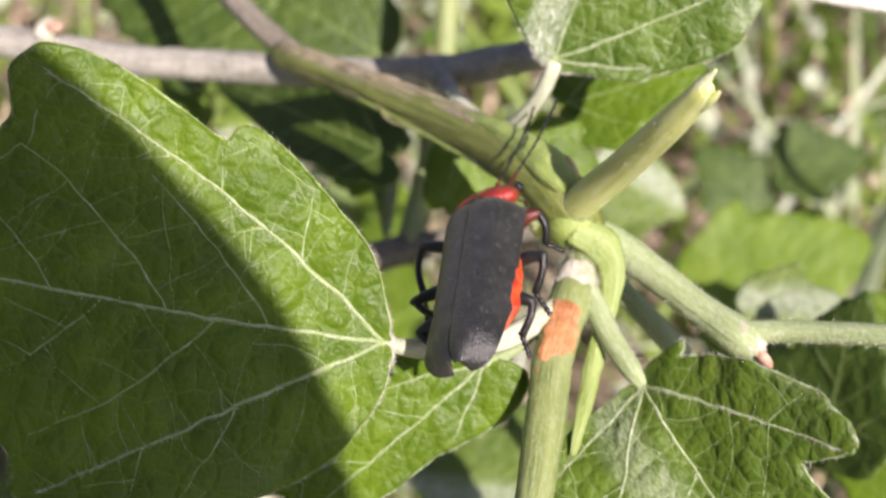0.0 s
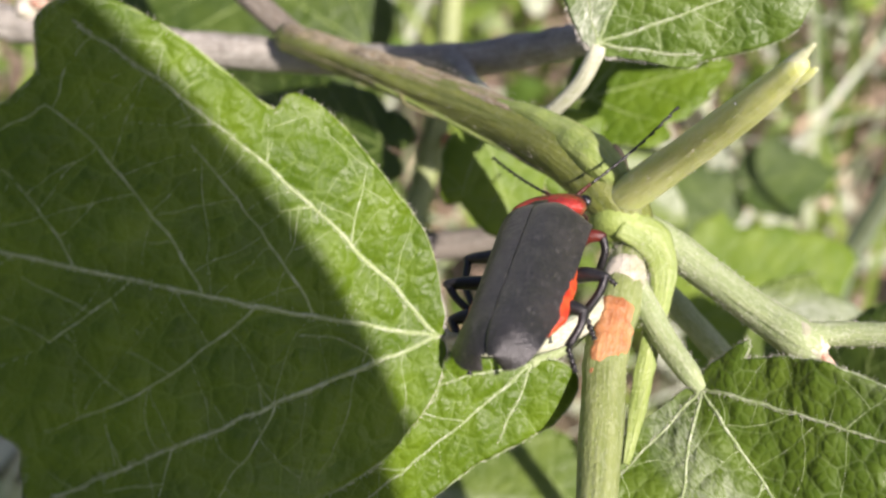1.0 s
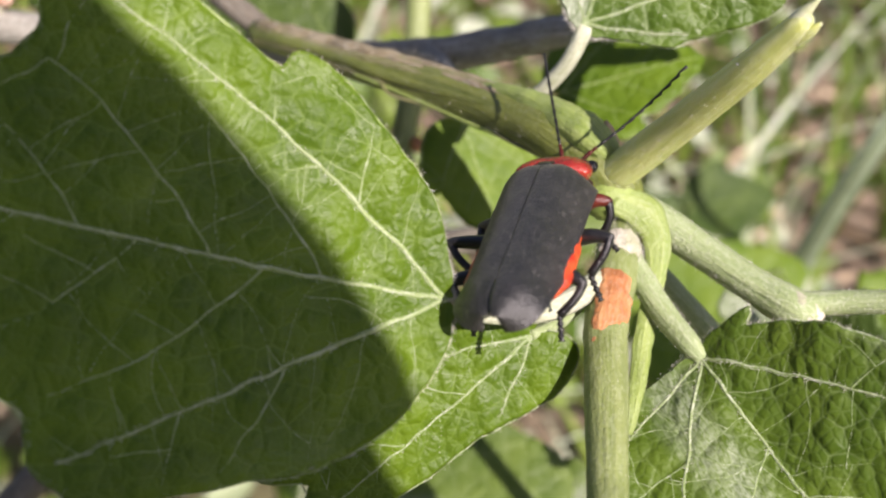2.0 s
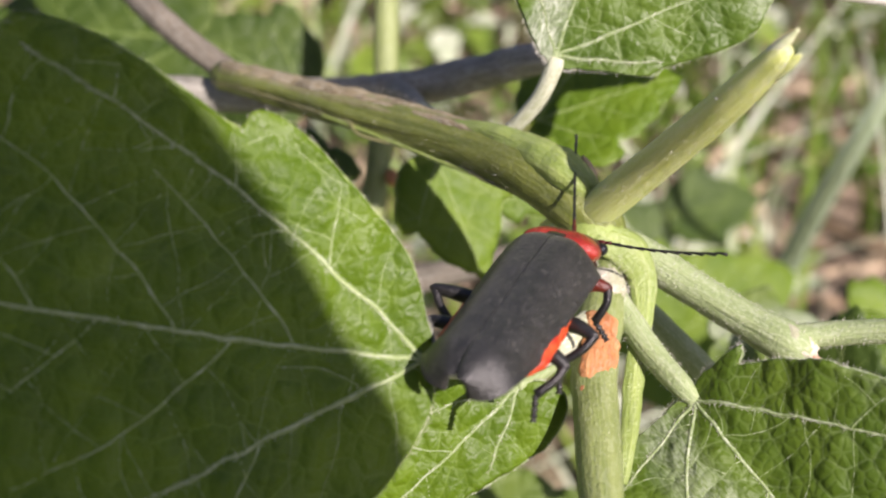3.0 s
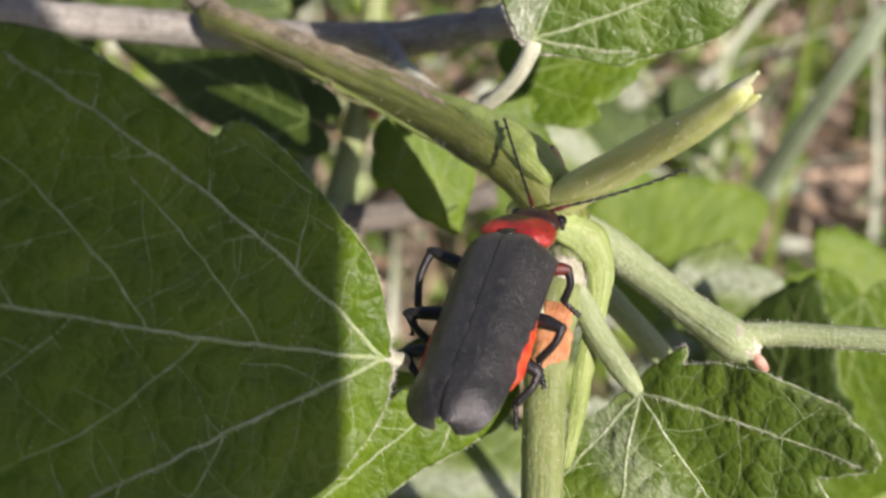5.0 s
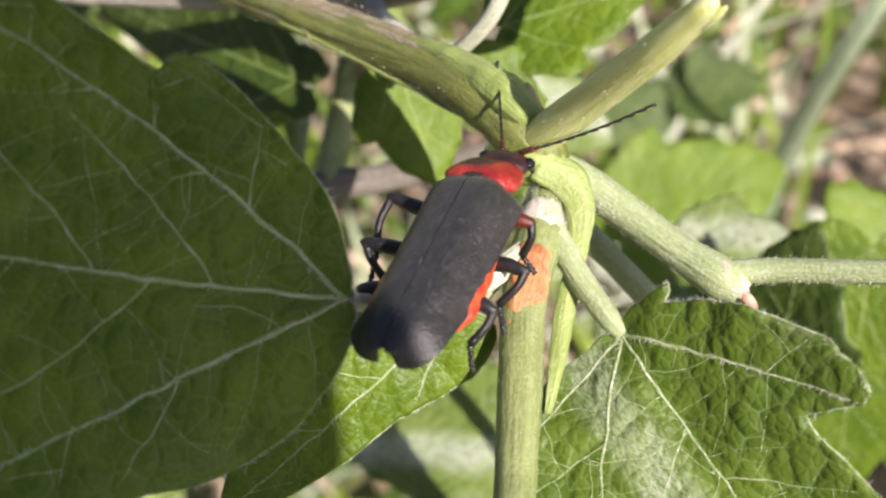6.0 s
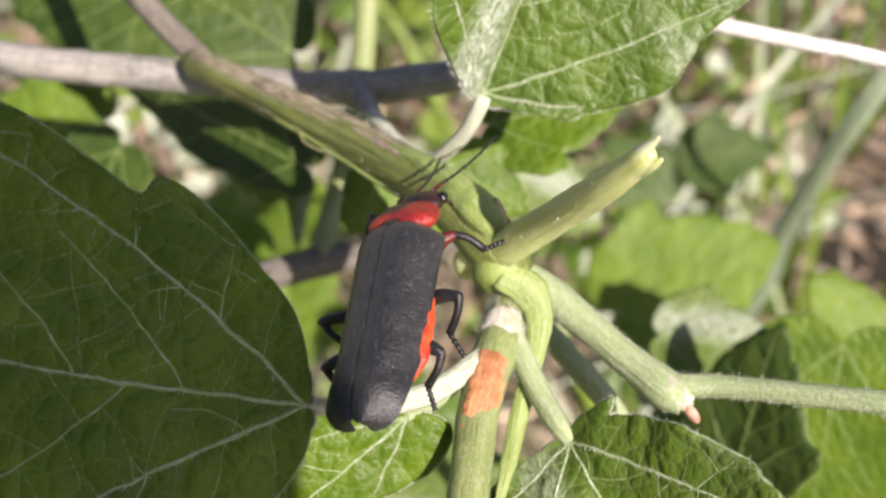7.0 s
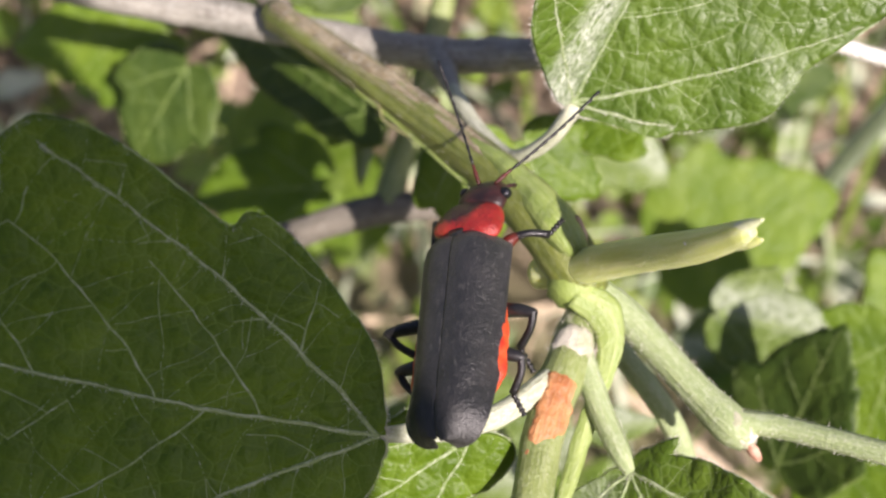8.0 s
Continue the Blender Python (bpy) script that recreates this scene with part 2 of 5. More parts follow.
def pronotum_material():
    n = Nodes("pronotum_red")
    spot = n.node("ShaderNodeVectorMath")
    spot.operation = "DISTANCE"
    n.link(n.space((1000.0, 1000.0, 0.0)), spot.inputs[0])
    spot.inputs[1].default_value = (-0.50, 1.75, 0.0)
    near = n.math("ADD", spot.outputs["Value"], n.math("MULTIPLY", n.noise(1800, 2), 0.5))
    color = n.mix(n.ramp(n.noise(900, 3), 0.4, 0.7), (0.24, 0.014, 0.010), (0.39, 0.033, 0.018))
    color = n.mix(n.ramp(near, 1.05, 1.55, 0.95, 0.0), color, (0.020, 0.008, 0.008))
    n.bump(n.math("ADD", n.noise(3600, 4, 0.7), n.noise(1300, 2)), 0.00014, 0.9)
    return n.done(color, 0.17, spec=0.8)


M_ELYTRON = elytron_material()
M_PRONOTUM = pronotum_material()
M_RED = plain_material("chitin_red", (0.40, 0.030, 0.010), (0.56, 0.085, 0.020), 1200, 0.34)
M_FEMUR = plain_material("thigh_red", (0.035, 0.007, 0.005), (0.10, 0.014, 0.008), 1200, 0.34)
M_BLACK = plain_material("chitin_black", (0.008, 0.008, 0.009), (0.020, 0.019, 0.019), 1500, 0.28)
M_HEAD = plain_material("chitin_dark_head", (0.014, 0.008, 0.008), (0.050, 0.016, 0.014), 1300, 0.34)
M_EYE = plain_material("eye_black", (0.004, 0.004, 0.005), (0.010, 0.010, 0.012), 3000, 0.10)


# ---------------------------------------------------------------- builders
def part(name, bm, material, parent, label="", here=True):
    """Links bm as one mesh under parent. here: bm is in the world, else in the parent's own space."""
    if here and parent is not None:
        bm.transform(in_world(parent).inverted())
    me = bpy.data.meshes.new(name)
    bm.normal_update()
    bm.to_mesh(me)
    bm.free()
    me.materials.append(material)
    for p in me.polygons:
        p.use_smooth = True
    ob = new(name, me)
    ob.parent = parent
    if label:
        tagged(ob, label)
    return ob


def thing(name, pose_or_place, label, category, group=""):
    ob = new(name)
    ob.empty_display_size = 0.002
    ob.matrix_basis = pose_or_place if isinstance(pose_or_place, Matrix) else Matrix.Translation(pose_or_place)
    return tagged(ob, label, category, group)


def curve(points, steps):
    """Catmull-Rom through points (Vectors with any numbers after them)."""
    p = [np.array(q, float) for q in points]
    p = [2 * p[0] - p[1], *p, 2 * p[-1] - p[-2]]
    rows = []
    for a, b, c, d in zip(p, p[1:], p[2:], p[3:]):
        for k in range(steps):
            t = k / steps
            rows.append(0.5 * (2 * b + (c - a) * t + (2 * a - 5 * b + 4 * c - d) * t * t + (3 * b - a - 3 * c + d) * t**3))
    rows.append(p[-2])
    return np.array(rows)


def tube(bm, points, sides=14, steps=6, rough=0.0, flat=1.0, flat_way=None, seed=0, cap=True):
    """A swept tube through rows x, y, z, radius in metres, with texture coordinates along it."""
    rows = curve(points, steps)
    uv = bm.loops.layers.uv.verify()
    pos = [Vector(r[:3]) for r in rows]
    side = None
    rings, along, length = [], [], 0.0
    for k, (p, r) in enumerate(zip(pos, rows[:, 3])):
        t = (pos[min(k + 1, len(pos) - 1)] - pos[max(k - 1, 0)]).normalized()
        if side is None:
            side = flat_way if flat_way is not None else (Vector((0, 0, 1)) if abs(t.z) < 0.8 else Vector((1, 0, 0)))
        side = (side - t * side.dot(t)).normalized()
        other = t.cross(side)
        if k:
            length += (p - pos[k - 1]).length
        ring = []
        for s in range(sides):
            a = 2 * math.pi * s / sides
            d = side * math.cos(a) * flat + other * math.sin(a)
            f = max(r, 1e-6)
            if rough:
                q = (p + d * f) * 900 + Vector((seed * 7.1, 0, 0))
                f *= 1 + rough * noise.noise(q) + 0.5 * rough * noise.noise(q * 2.7)
            ring.append(bm.verts.new(p + d * f))
        rings.append(ring)
        along.append(length)
    around = 2 * math.pi * float(np.mean(rows[:, 3]))
    for k in range(len(rings) - 1):
        for s in range(sides):
            e = (s + 1) % sides
            f = bm.faces.new((rings[k][s], rings[k][e], rings[k + 1][e], rings[k + 1][s]))
            for loop, (ss, kk) in zip(f.loops, ((s, k), (s + 1, k), (s + 1, k + 1), (s, k + 1))):
                loop[uv].uv = (around * ss / sides, along[kk])
    if cap:
        bm.faces.new(rings[0][::-1])
        bm.faces.new(rings[-1])
    return rings


def mm_rows(rows):
    return [(*at(u, v, w), r * MM) for u, v, w, r in rows]


def stem(name, rows, material, parent, label="", rough=0.06, sides=16, steps=8, seed=0, flat=1.0, flat_way=None):
    bm = bmesh.new()
    tube(bm, mm_rows(rows), sides, steps, rough, flat, flat_way, seed)
    return part(name, bm, material, parent, label)


def wool(points, parent, count, seed, long=0.42, steps=8):
    """Fine white hairs on a stem, as one part."""
    rng = random.Random(seed)
    rows = curve(mm_rows(points), steps)
    bm = bmesh.new()
    for k in range(count):
        i = rng.randrange(len(rows) - 1)
        f = rng.random()
        r = rows[i] * (1 - f) + rows[i + 1] * f
        t = Vector(rows[i + 1][:3] - rows[i][:3]).normalized()
        d = Vector((rng.gauss(0, 1), rng.gauss(0, 1), rng.gauss(0, 1)))
        d = (d - t * d.dot(t)).normalized()
        side = t.cross(d)
        root = Vector(r[:3]) + d * r[3] * 0.97
        lean = (d + t * rng.uniform(-0.9, 0.9) + side * rng.uniform(-0.9, 0.9)).normalized()
        tip = root + lean * rng.uniform(0.4, 1.0) * long * MM
        a = lean.cross(Vector((rng.random(), rng.random(), rng.random()))).normalized() * 0.009 * MM
        bm.faces.new([bm.verts.new(q) for q in (root + a, root - a, tip)])
    ob = part("wool", bm, M_WOOL, parent, "fine white hairs")
    return tagged(ob, kind="stuff")


def lump(name, place, radii, turn, material, parent, label="", rough=0.15, seed=0, fine=3):
    """A rounded, uneven body."""
    bm = bmesh.new()
    bmesh.ops.create_icosphere(bm, subdivisions=fine, radius=1.0)
    for v in bm.verts:
        d = v.co.normalized()
        v.co = d * (1 + rough * noise.noise(d * 2.1 + Vector((seed * 3.7, 1, 2))) + rough * 0.5 * noise.noise(d * 5.3 + Vector((1, seed * 2.3, 0))))
    bm.transform(Matrix.Translation(place) @ turn @ Matrix.Diagonal((*(r * MM for r in radii), 1)))
    return part(name, bm, material, parent, label)


class Blade:
    """A leaf in its own plane: outline as (degrees from the midrib, millimetres), height(x, y) in millimetres."""

    def __init__(self, outline, height, teeth=0.0, seed=0):
        self.a = np.radians([o[0] for o in outline])
        self.r = np.array([o[1] for o in outline], float)
        self.height, self.teeth, self.seed = height, teeth, seed
        self.tree, self.puff = None, 0.0

    def radius(self, a):
        fine = np.linspace(-0.014, 0.014, 5)
        r = float(np.mean([np.interp(a + d, self.a, self.r) for d in fine]))
        q = Vector((a * 9.0, self.seed * 3.3, 0))
        return r * (1 + self.teeth * (noise.noise(q) + 0.6 * noise.noise(q * 2.9)))

    def surface(self, x, y):
        q = Vector((x * 0.55, y * 0.55, self.seed * 5.1))
        z = self.height(x, y) + 0.10 * noise.noise(q) + 0.22 * noise.noise(q * 0.35)
        if self.tree:
            d = self.tree.find((x, y, 0.0))[2]
            z += self.puff * (1 - math.exp(-((d / 0.60) ** 2))) - 0.5 * self.puff
        return z

    def mesh(self, rings, spokes):
        bm = bmesh.new()
        lo, hi = self.a[0], self.a[-1]
        rows = []
        middle = bm.verts.new((0, 0, self.surface(0, 0) * MM))
        for s in range(spokes + 1):
            a = lo + (hi - lo) * s / spokes
            big = self.radius(a)
            row = [middle]
            for k in range(1, rings + 1):
                f = k / rings
                x, y = big * f * math.sin(a), big * f * math.cos(a)
                lift = -0.18 * max(0.0, f - 0.93) / 0.07
                row.append(bm.verts.new((x * MM, y * MM, (self.surface(x, y) + lift) * MM)))
            rows.append(row)
        for p, q in zip(rows, rows[1:]):
            bm.faces.new((p[0], q[1], p[1]))
            for k in range(1, rings):
                bm.faces.new((p[k], q[k], q[k + 1], p[k + 1]))
        bmesh.ops.recalc_face_normals(bm, faces=bm.faces)
        up = sum((f.normal.z for f in bm.faces))
        if up < 0:
            bmesh.ops.reverse_faces(bm, faces=bm.faces)
        return bm


def leaf(name, label, place, blade, material, vein_material, veins=(), spacing=2.6, rings=30, spokes=140, thick=0.16, vein_r=0.20, group="", petiole=None, petiole_material=None, branch=True, rim=0.055, fuzz=0, puff=0.23):
    """A leaf at a pose: blade, midrib, side veins (angle, share of the radius), petiole rows in plan millimetres."""
    ob = thing(name, place, label, "leaf", group)
    angles = sorted(v[0] for v in veins)

    todo = []

    def strip(pts, r0, r1, called):
        todo.append(([(x + 0.12 * noise.noise(Vector((x, y, 7.0))) * min(1, k), y + 0.12 * noise.noise(Vector((x, y, 3.0))) * min(1, k)) for k, (x, y) in enumerate(pts)], r0, r1, called))

    def ladder():
        """Cross veins that run from vein to vein and stop where they meet the next one."""
        taken = {}

        def cell(x, y):
            return round(x / 0.34), round(y / 0.34)

        for number, (pts, r0, r1, called) in enumerate(todo):
            for (x0, y0), (x1, y1) in zip(pts, pts[1:]):
                count = 1 + int(math.hypot(x1 - x0, y1 - y0) / 0.15)
                for k in range(count):
                    taken[cell(x0 + (x1 - x0) * k / count, y0 + (y1 - y0) * k / count)] = number
        for number, (pts, r0, r1, called) in enumerate(list(todo)):
            far = rng.uniform(0.7, 1.3)
            turn_to = rng.choice((-1, 1))
            for (x0, y0), (x1, y1) in zip(pts, pts[1:]):
                far -= math.hypot(x1 - x0, y1 - y0)
                if far > 0:
                    continue
                far = rng.uniform(0.65, 1.15)
                turn_to = -turn_to
                heading = math.atan2(x1 - x0, y1 - y0) + turn_to * radians(rng.uniform(62, 92))
                wander = rng.uniform(-0.05, 0.05)
                x, y, c, met = x1, y1, [(x1, y1)], False
                mine = {cell(x, y)}
                for h in range(24):
                    heading += wander + rng.uniform(-0.16, 0.16)
                    x, y = x + 0.30 * math.sin(heading), y + 0.30 * math.cos(heading)
                    if math.hypot(x, y) > 0.95 * blade.radius(math.atan2(x, y)):
                        break
                    c.append((x, y))
                    other = taken.get(cell(x, y))
                    if h > 1 and other not in (None, number) and cell(x, y) not in mine:
                        met = True
                        break
                    mine.add(cell(x, y))
                if len(c) > 3:
                    for q in c:
                        taken.setdefault(cell(*q), 1000 + len(todo))
                    strip(c, vein_r * 0.27, vein_r * (0.22 if met else 0.07), "net")

    net, lines = bmesh.new(), []
    rng = random.Random(blade.seed * 7 + 3)
    for i, (deg, share, bend) in enumerate(veins):
        pts = []
        total = blade.radius(radians(deg)) * share
        for k in range(41):
            f = k / 40
            a = radians(deg + bend * (1 - f))
            pts.append((total * f * math.sin(a), total * f * math.cos(a)))
        strip(pts, vein_r, vein_r * 0.22, "midrib" if deg == 0 else "vein")
        if not branch:
            continue
        order = angles.index(deg)
        lo = -180 if order == 0 else deg + 0.66 * (angles[order - 1] - deg)
        hi = 180 if order == len(angles) - 1 else deg + 0.66 * (angles[order + 1] - deg)
        if deg:
            lo, hi = (deg - 3, hi) if deg > 0 else (lo, deg + 3)
        elif fuzz:
            lo, hi = (deg + 0.9 * (lo - deg) / 0.66 if order else lo), (deg + 0.9 * (hi - deg) / 0.66 if order < len(angles) - 1 else hi)
        d, turn_to = spacing * 1.1, 1
        while d < total * 0.9:
            f = d / total
            a = radians(deg + bend * (1 - f))
            x, y = d * math.sin(a), d * math.cos(a)
            heading = a + turn_to * radians(rng.uniform(48, 60))
            side = [(x, y)]
            for k in range(40):
                heading -= turn_to * 0.022
                heading += 0.12 * noise.noise(Vector((x * 0.8, y * 0.8, blade.seed + deg)))
                x, y = x + 0.45 * math.sin(heading), y + 0.45 * math.cos(heading)
                polar, far = math.atan2(x, y), math.hypot(x, y)
                if far > 0.94 * blade.radius(polar) or not lo < math.degrees(polar) < hi:
                    break
                side.append((x, y))
            if len(side) > 3:
                strip(side, vein_r * 0.60 * (1 - 0.4 * f), vein_r * 0.15, "vein")
            turn_to = -turn_to
            d += spacing * rng.uniform(0.4, 0.62)
    if fuzz:
        ladder()
        spots = []
        for pts, r0, r1, called in todo:
            for (x0, y0), (x1, y1) in zip(pts, pts[1:]):
                count = 1 + int(math.hypot(x1 - x0, y1 - y0) / 0.2)
                spots += [(x0 + (x1 - x0) * k / count, y0 + (y1 - y0) * k / count, 0.0) for k in range(count)]
        blade.tree, blade.puff = kdtree.KDTree(len(spots)), puff
        for k, q in enumerate(spots):
            blade.tree.insert(q, k)
        blade.tree.balance()
    body = part("blade", blade.mesh(rings, spokes), material, ob, here=False)
    mod = body.modifiers.new("thickness", "SOLIDIFY")
    mod.thickness, mod.offset = thick * MM, -1.0
    for pts, r0, r1, called in todo:
        rows = []
        for k, (x, y) in enumerate(pts):
            r = r0 + (r1 - r0) * k / max(1, len(pts) - 1)
            rows.append((x * MM, y * MM, (blade.surface(x, y) - 0.50 * r) * MM, r * MM))
        bm = net if called == "net" else bmesh.new()
        tube(bm, rows, 5 if called == "net" else 9, 1 if called == "net" else 4, 0.0 if called == "net" else 0.28, seed=len(rows))
        if called != "net":
            part(called, bm, vein_material, ob, here=False)
            if r0 > vein_r * 0.8:
                lines.append((rows, len(rows) * r0))
    if fuzz:
        part("vein_net", net, vein_material, ob, here=False)
    rows = []
    lo, hi = blade.a[0], blade.a[-1]
    for s in range(0, spokes + 1, 2):
        a = lo + (hi - lo) * s / spokes
        big = blade.radius(a) * 0.995
        x, y = big * math.sin(a), big * math.cos(a)
        rows.append((x * MM, y * MM, (blade.surface(x, y) - 0.22) * MM, rim * MM))
    bm = bmesh.new()
    tube(bm, rows, 6, 1, 0.25, seed=blade.seed)
    part("margin", bm, M_RIM if vein_material is not M_VEIN_WOOL else vein_material, ob, here=False)
    if fuzz:
        lines.append((rows, 34.0))
        bm = bmesh.new()
        weights = [w for _, w in lines]
        for k in range(fuzz):
            pts, _ = rng.choices(lines, weights)[0]
            i = rng.randrange(len(pts) - 1)
            f = rng.random()
            root = Vector(pts[i][:3]).lerp(Vector(pts[i + 1][:3]), f)
            lean = Vector((rng.gauss(0, 1), rng.gauss(0, 1), abs(rng.gauss(0, 0.6)))).normalized()
            root += Vector((lean.x, lean.y, 0.6)) * pts[i][3] * 0.7
            tip = root + lean * rng.uniform(0.08, 0.30) * MM
            a = lean.cross(Vector((rng.random(), rng.random(), rng.random()))).normalized() * 0.007 * MM
            bm.faces.new([bm.verts.new(q) for q in (root + a, root - a, tip)])
        tagged(part("leaf_hairs", bm, M_WOOL, ob, "fine white hairs", here=False), kind="stuff")
    if petiole:
        bm = bmesh.new()
        tube(bm, mm_rows(petiole), 14, 8, 0.05)
        part("petiole", bm, petiole_material or M_STEM_WOOL, ob)
    return ob


# ---------------------------------------------------------------- ground
def build_ground():
    bm = bmesh.new()
    xs = np.concatenate([[-60, -20, -6, -2, -1], np.linspace(-0.6, 0.6, 61), [1, 2, 6, 20, 60]])
    ys = np.concatenate([[-60, -20, -6, -2, -1], np.linspace(-0.4, 0.9, 66), [1.4, 2, 6, 20, 60]])
    grid = []
    for y in ys:
        row = []
        for x in xs:
            q = Vector((x * 14, y * 14, 0))
            row.append(bm.verts.new((x, y, GROUND_Z + 0.012 * noise.noise(q) + 0.006 * noise.noise(q * 2.6))))
        grid.append(row)
    for a, b in zip(grid, grid[1:]):
        for i in range(len(xs) - 1):
            bm.faces.new((a[i], a[i + 1], b[i + 1], b[i]))
    ob = part("ground", bm, M_SOIL, None)
    tagged(ob, "dry brown garden soil with litter under the plants", "ground", kind="structure")


BARE = ((0.098, 0.160, 0.022), (0.0, 0.105, 0.020), (0.03, 0.15, 0.018), (-0.038, 0.18, 0.018), (-0.04, 0.255, 0.022), (0.15, 0.20, 0.03))


def build_undergrowth():
    """Many small leaves over the soil, as one mesh."""
    rng = random.Random(5)
    verts, faces = [], []
    shape = ((0, 0), (0.26, 0.16), (0.42, 0.42), (0.30, 0.62), (0.24, 0.82), (0, 1), (-0.24, 0.82), (-0.30, 0.62), (-0.42, 0.42), (-0.26, 0.16))
    for k in range(19000):
        x, y = rng.uniform(-0.42, 0.42), rng.uniform(-0.16, 0.72)
        bare = noise.noise(Vector((x * 13, y * 13, 4.0)))
        if any(math.hypot(x - a, y - b) < r * (1 + bare) for a, b, r in BARE) or bare > 0.52:
            continue
        z = GROUND_Z + rng.uniform(0.004, 0.075) * (0.6 + 0.5 * noise.noise(Vector((x * 9, y * 9, 9.0))))
        size = rng.uniform(0.0035, 0.012)
        m = pose(x, y, z, rng.gauss(0, 28), rng.gauss(0, 28), rng.uniform(0, 360))
        base = len(verts)
        bend = rng.uniform(-0.25, 0.35)
        wide = rng.uniform(0.35, 1.1)
        verts.append(m @ Vector((0, 0.5 * size, 0.06 * size)))
        for a, b in shape:
            verts.append(m @ Vector((a * size * wide, b * size, (0.35 * abs(a) - bend * b * b) * size)))
        for i in range(len(shape)):
            faces.append((base, base + 1 + i, base + 1 + (i + 1) % len(shape)))
    for k in range(9000):
        far, turn = 0.45 + 4.5 * rng.random() ** 1.7, rng.uniform(0, 2 * math.pi)
        x, y = far * math.cos(turn), 0.28 + far * math.sin(turn)
        if noise.noise(Vector((x * 2.3, y * 2.3, 1.0))) > 0.22:
            continue
        size = rng.uniform(0.02, 0.06)
        m = pose(x, y, GROUND_Z + rng.uniform(0.004, 0.07), rng.gauss(0, 28), rng.gauss(0, 28), rng.uniform(0, 360))
        base, bend = len(verts), rng.uniform(-0.25, 0.35)
        verts.append(m @ Vector((0, 0.5 * size, 0.06 * size)))
        for a, b in shape:
            verts.append(m @ Vector((a * size, b * size, (0.35 * abs(a) - bend * b * b) * size)))
        for i in range(len(shape)):
            faces.append((base, base + 1 + i, base + 1 + (i + 1) % len(shape)))
    me = bpy.data.meshes.new("undergrowth")
    me.from_pydata(verts, [], faces)
    me.materials.append(M_UNDER)
    tagged(new("undergrowth", me), "low mixed green weeds and leaves over the soil", "undergrowth", kind="stuff")


def build_litter():
    rng = random.Random(11)
    verts, faces = [], []
    for k in range(1800):
        x, y = rng.uniform(-0.4, 0.4), rng.uniform(-0.14, 0.6)
        m = pose(x, y, GROUND_Z + rng.uniform(0.004, 0.022), rng.gauss(0, 12), rng.gauss(0, 12), rng.gauss(20, 45))
        l, w = rng.uniform(0.012, 0.06), rng.uniform(0.0005, 0.0016)
        base = len(verts)
        for i in range(4):
            f = i / 3
            c = Vector((0.15 * l * math.sin(f * 3 + k), l * (f - 0.5), 0))
            for s in (-1, 0, 1):
                verts.append(m @ (c + Vector((s * w * (1 - 0.6 * f), 0, w * (s == 0)))))
        for i in range(3):
            for s in (0, 1):
                o = base + i * 3 + s
                faces.append((o, o + 1, o + 4, o + 3))
    me = bpy.data.meshes.new("straw_litter")
    me.from_pydata(verts, [], faces)
    me.materials.append(M_STRAW)
    tagged(new("straw_litter", me), "dry straw and stalks lying on the soil", "litter", kind="stuff")


def build_grass():
    rng = random.Random(3)
    verts, faces = [], []
    for k in range(950):
        x, y = rng.gauss(0.06, 0.16), rng.gauss(0.26, 0.16)
        m = pose(x, y, GROUND_Z, 0, 0, rng.uniform(0, 360))
        l, w, lean = rng.uniform(0.04, 0.12), rng.uniform(0.0006, 0.0018), rng.uniform(0.2, 0.9)
        base = len(verts)
        for i in range(7):
            f = i / 6
            c = Vector((0, l * lean * f * f, l * f * (1 - 0.35 * lean * f)))
            for s in (-1, 0, 1):
                verts.append(m @ (c + Vector((s * w * (1 - f) ** 0.6, 0, 0.4 * w * abs(s)))))
        for i in range(6):
            for s in (0, 1):
                o = base + i * 3 + s
                faces.append((o, o + 1, o + 4, o + 3))
    me = bpy.data.meshes.new("grass")
    me.from_pydata(verts, [], faces)
    me.materials.append(M_UNDER)
    tagged(new("grass", me), "thin green grass blades between the weeds", "grass", kind="stuff")


build_ground()
build_undergrowth()
build_litter()
build_grass()


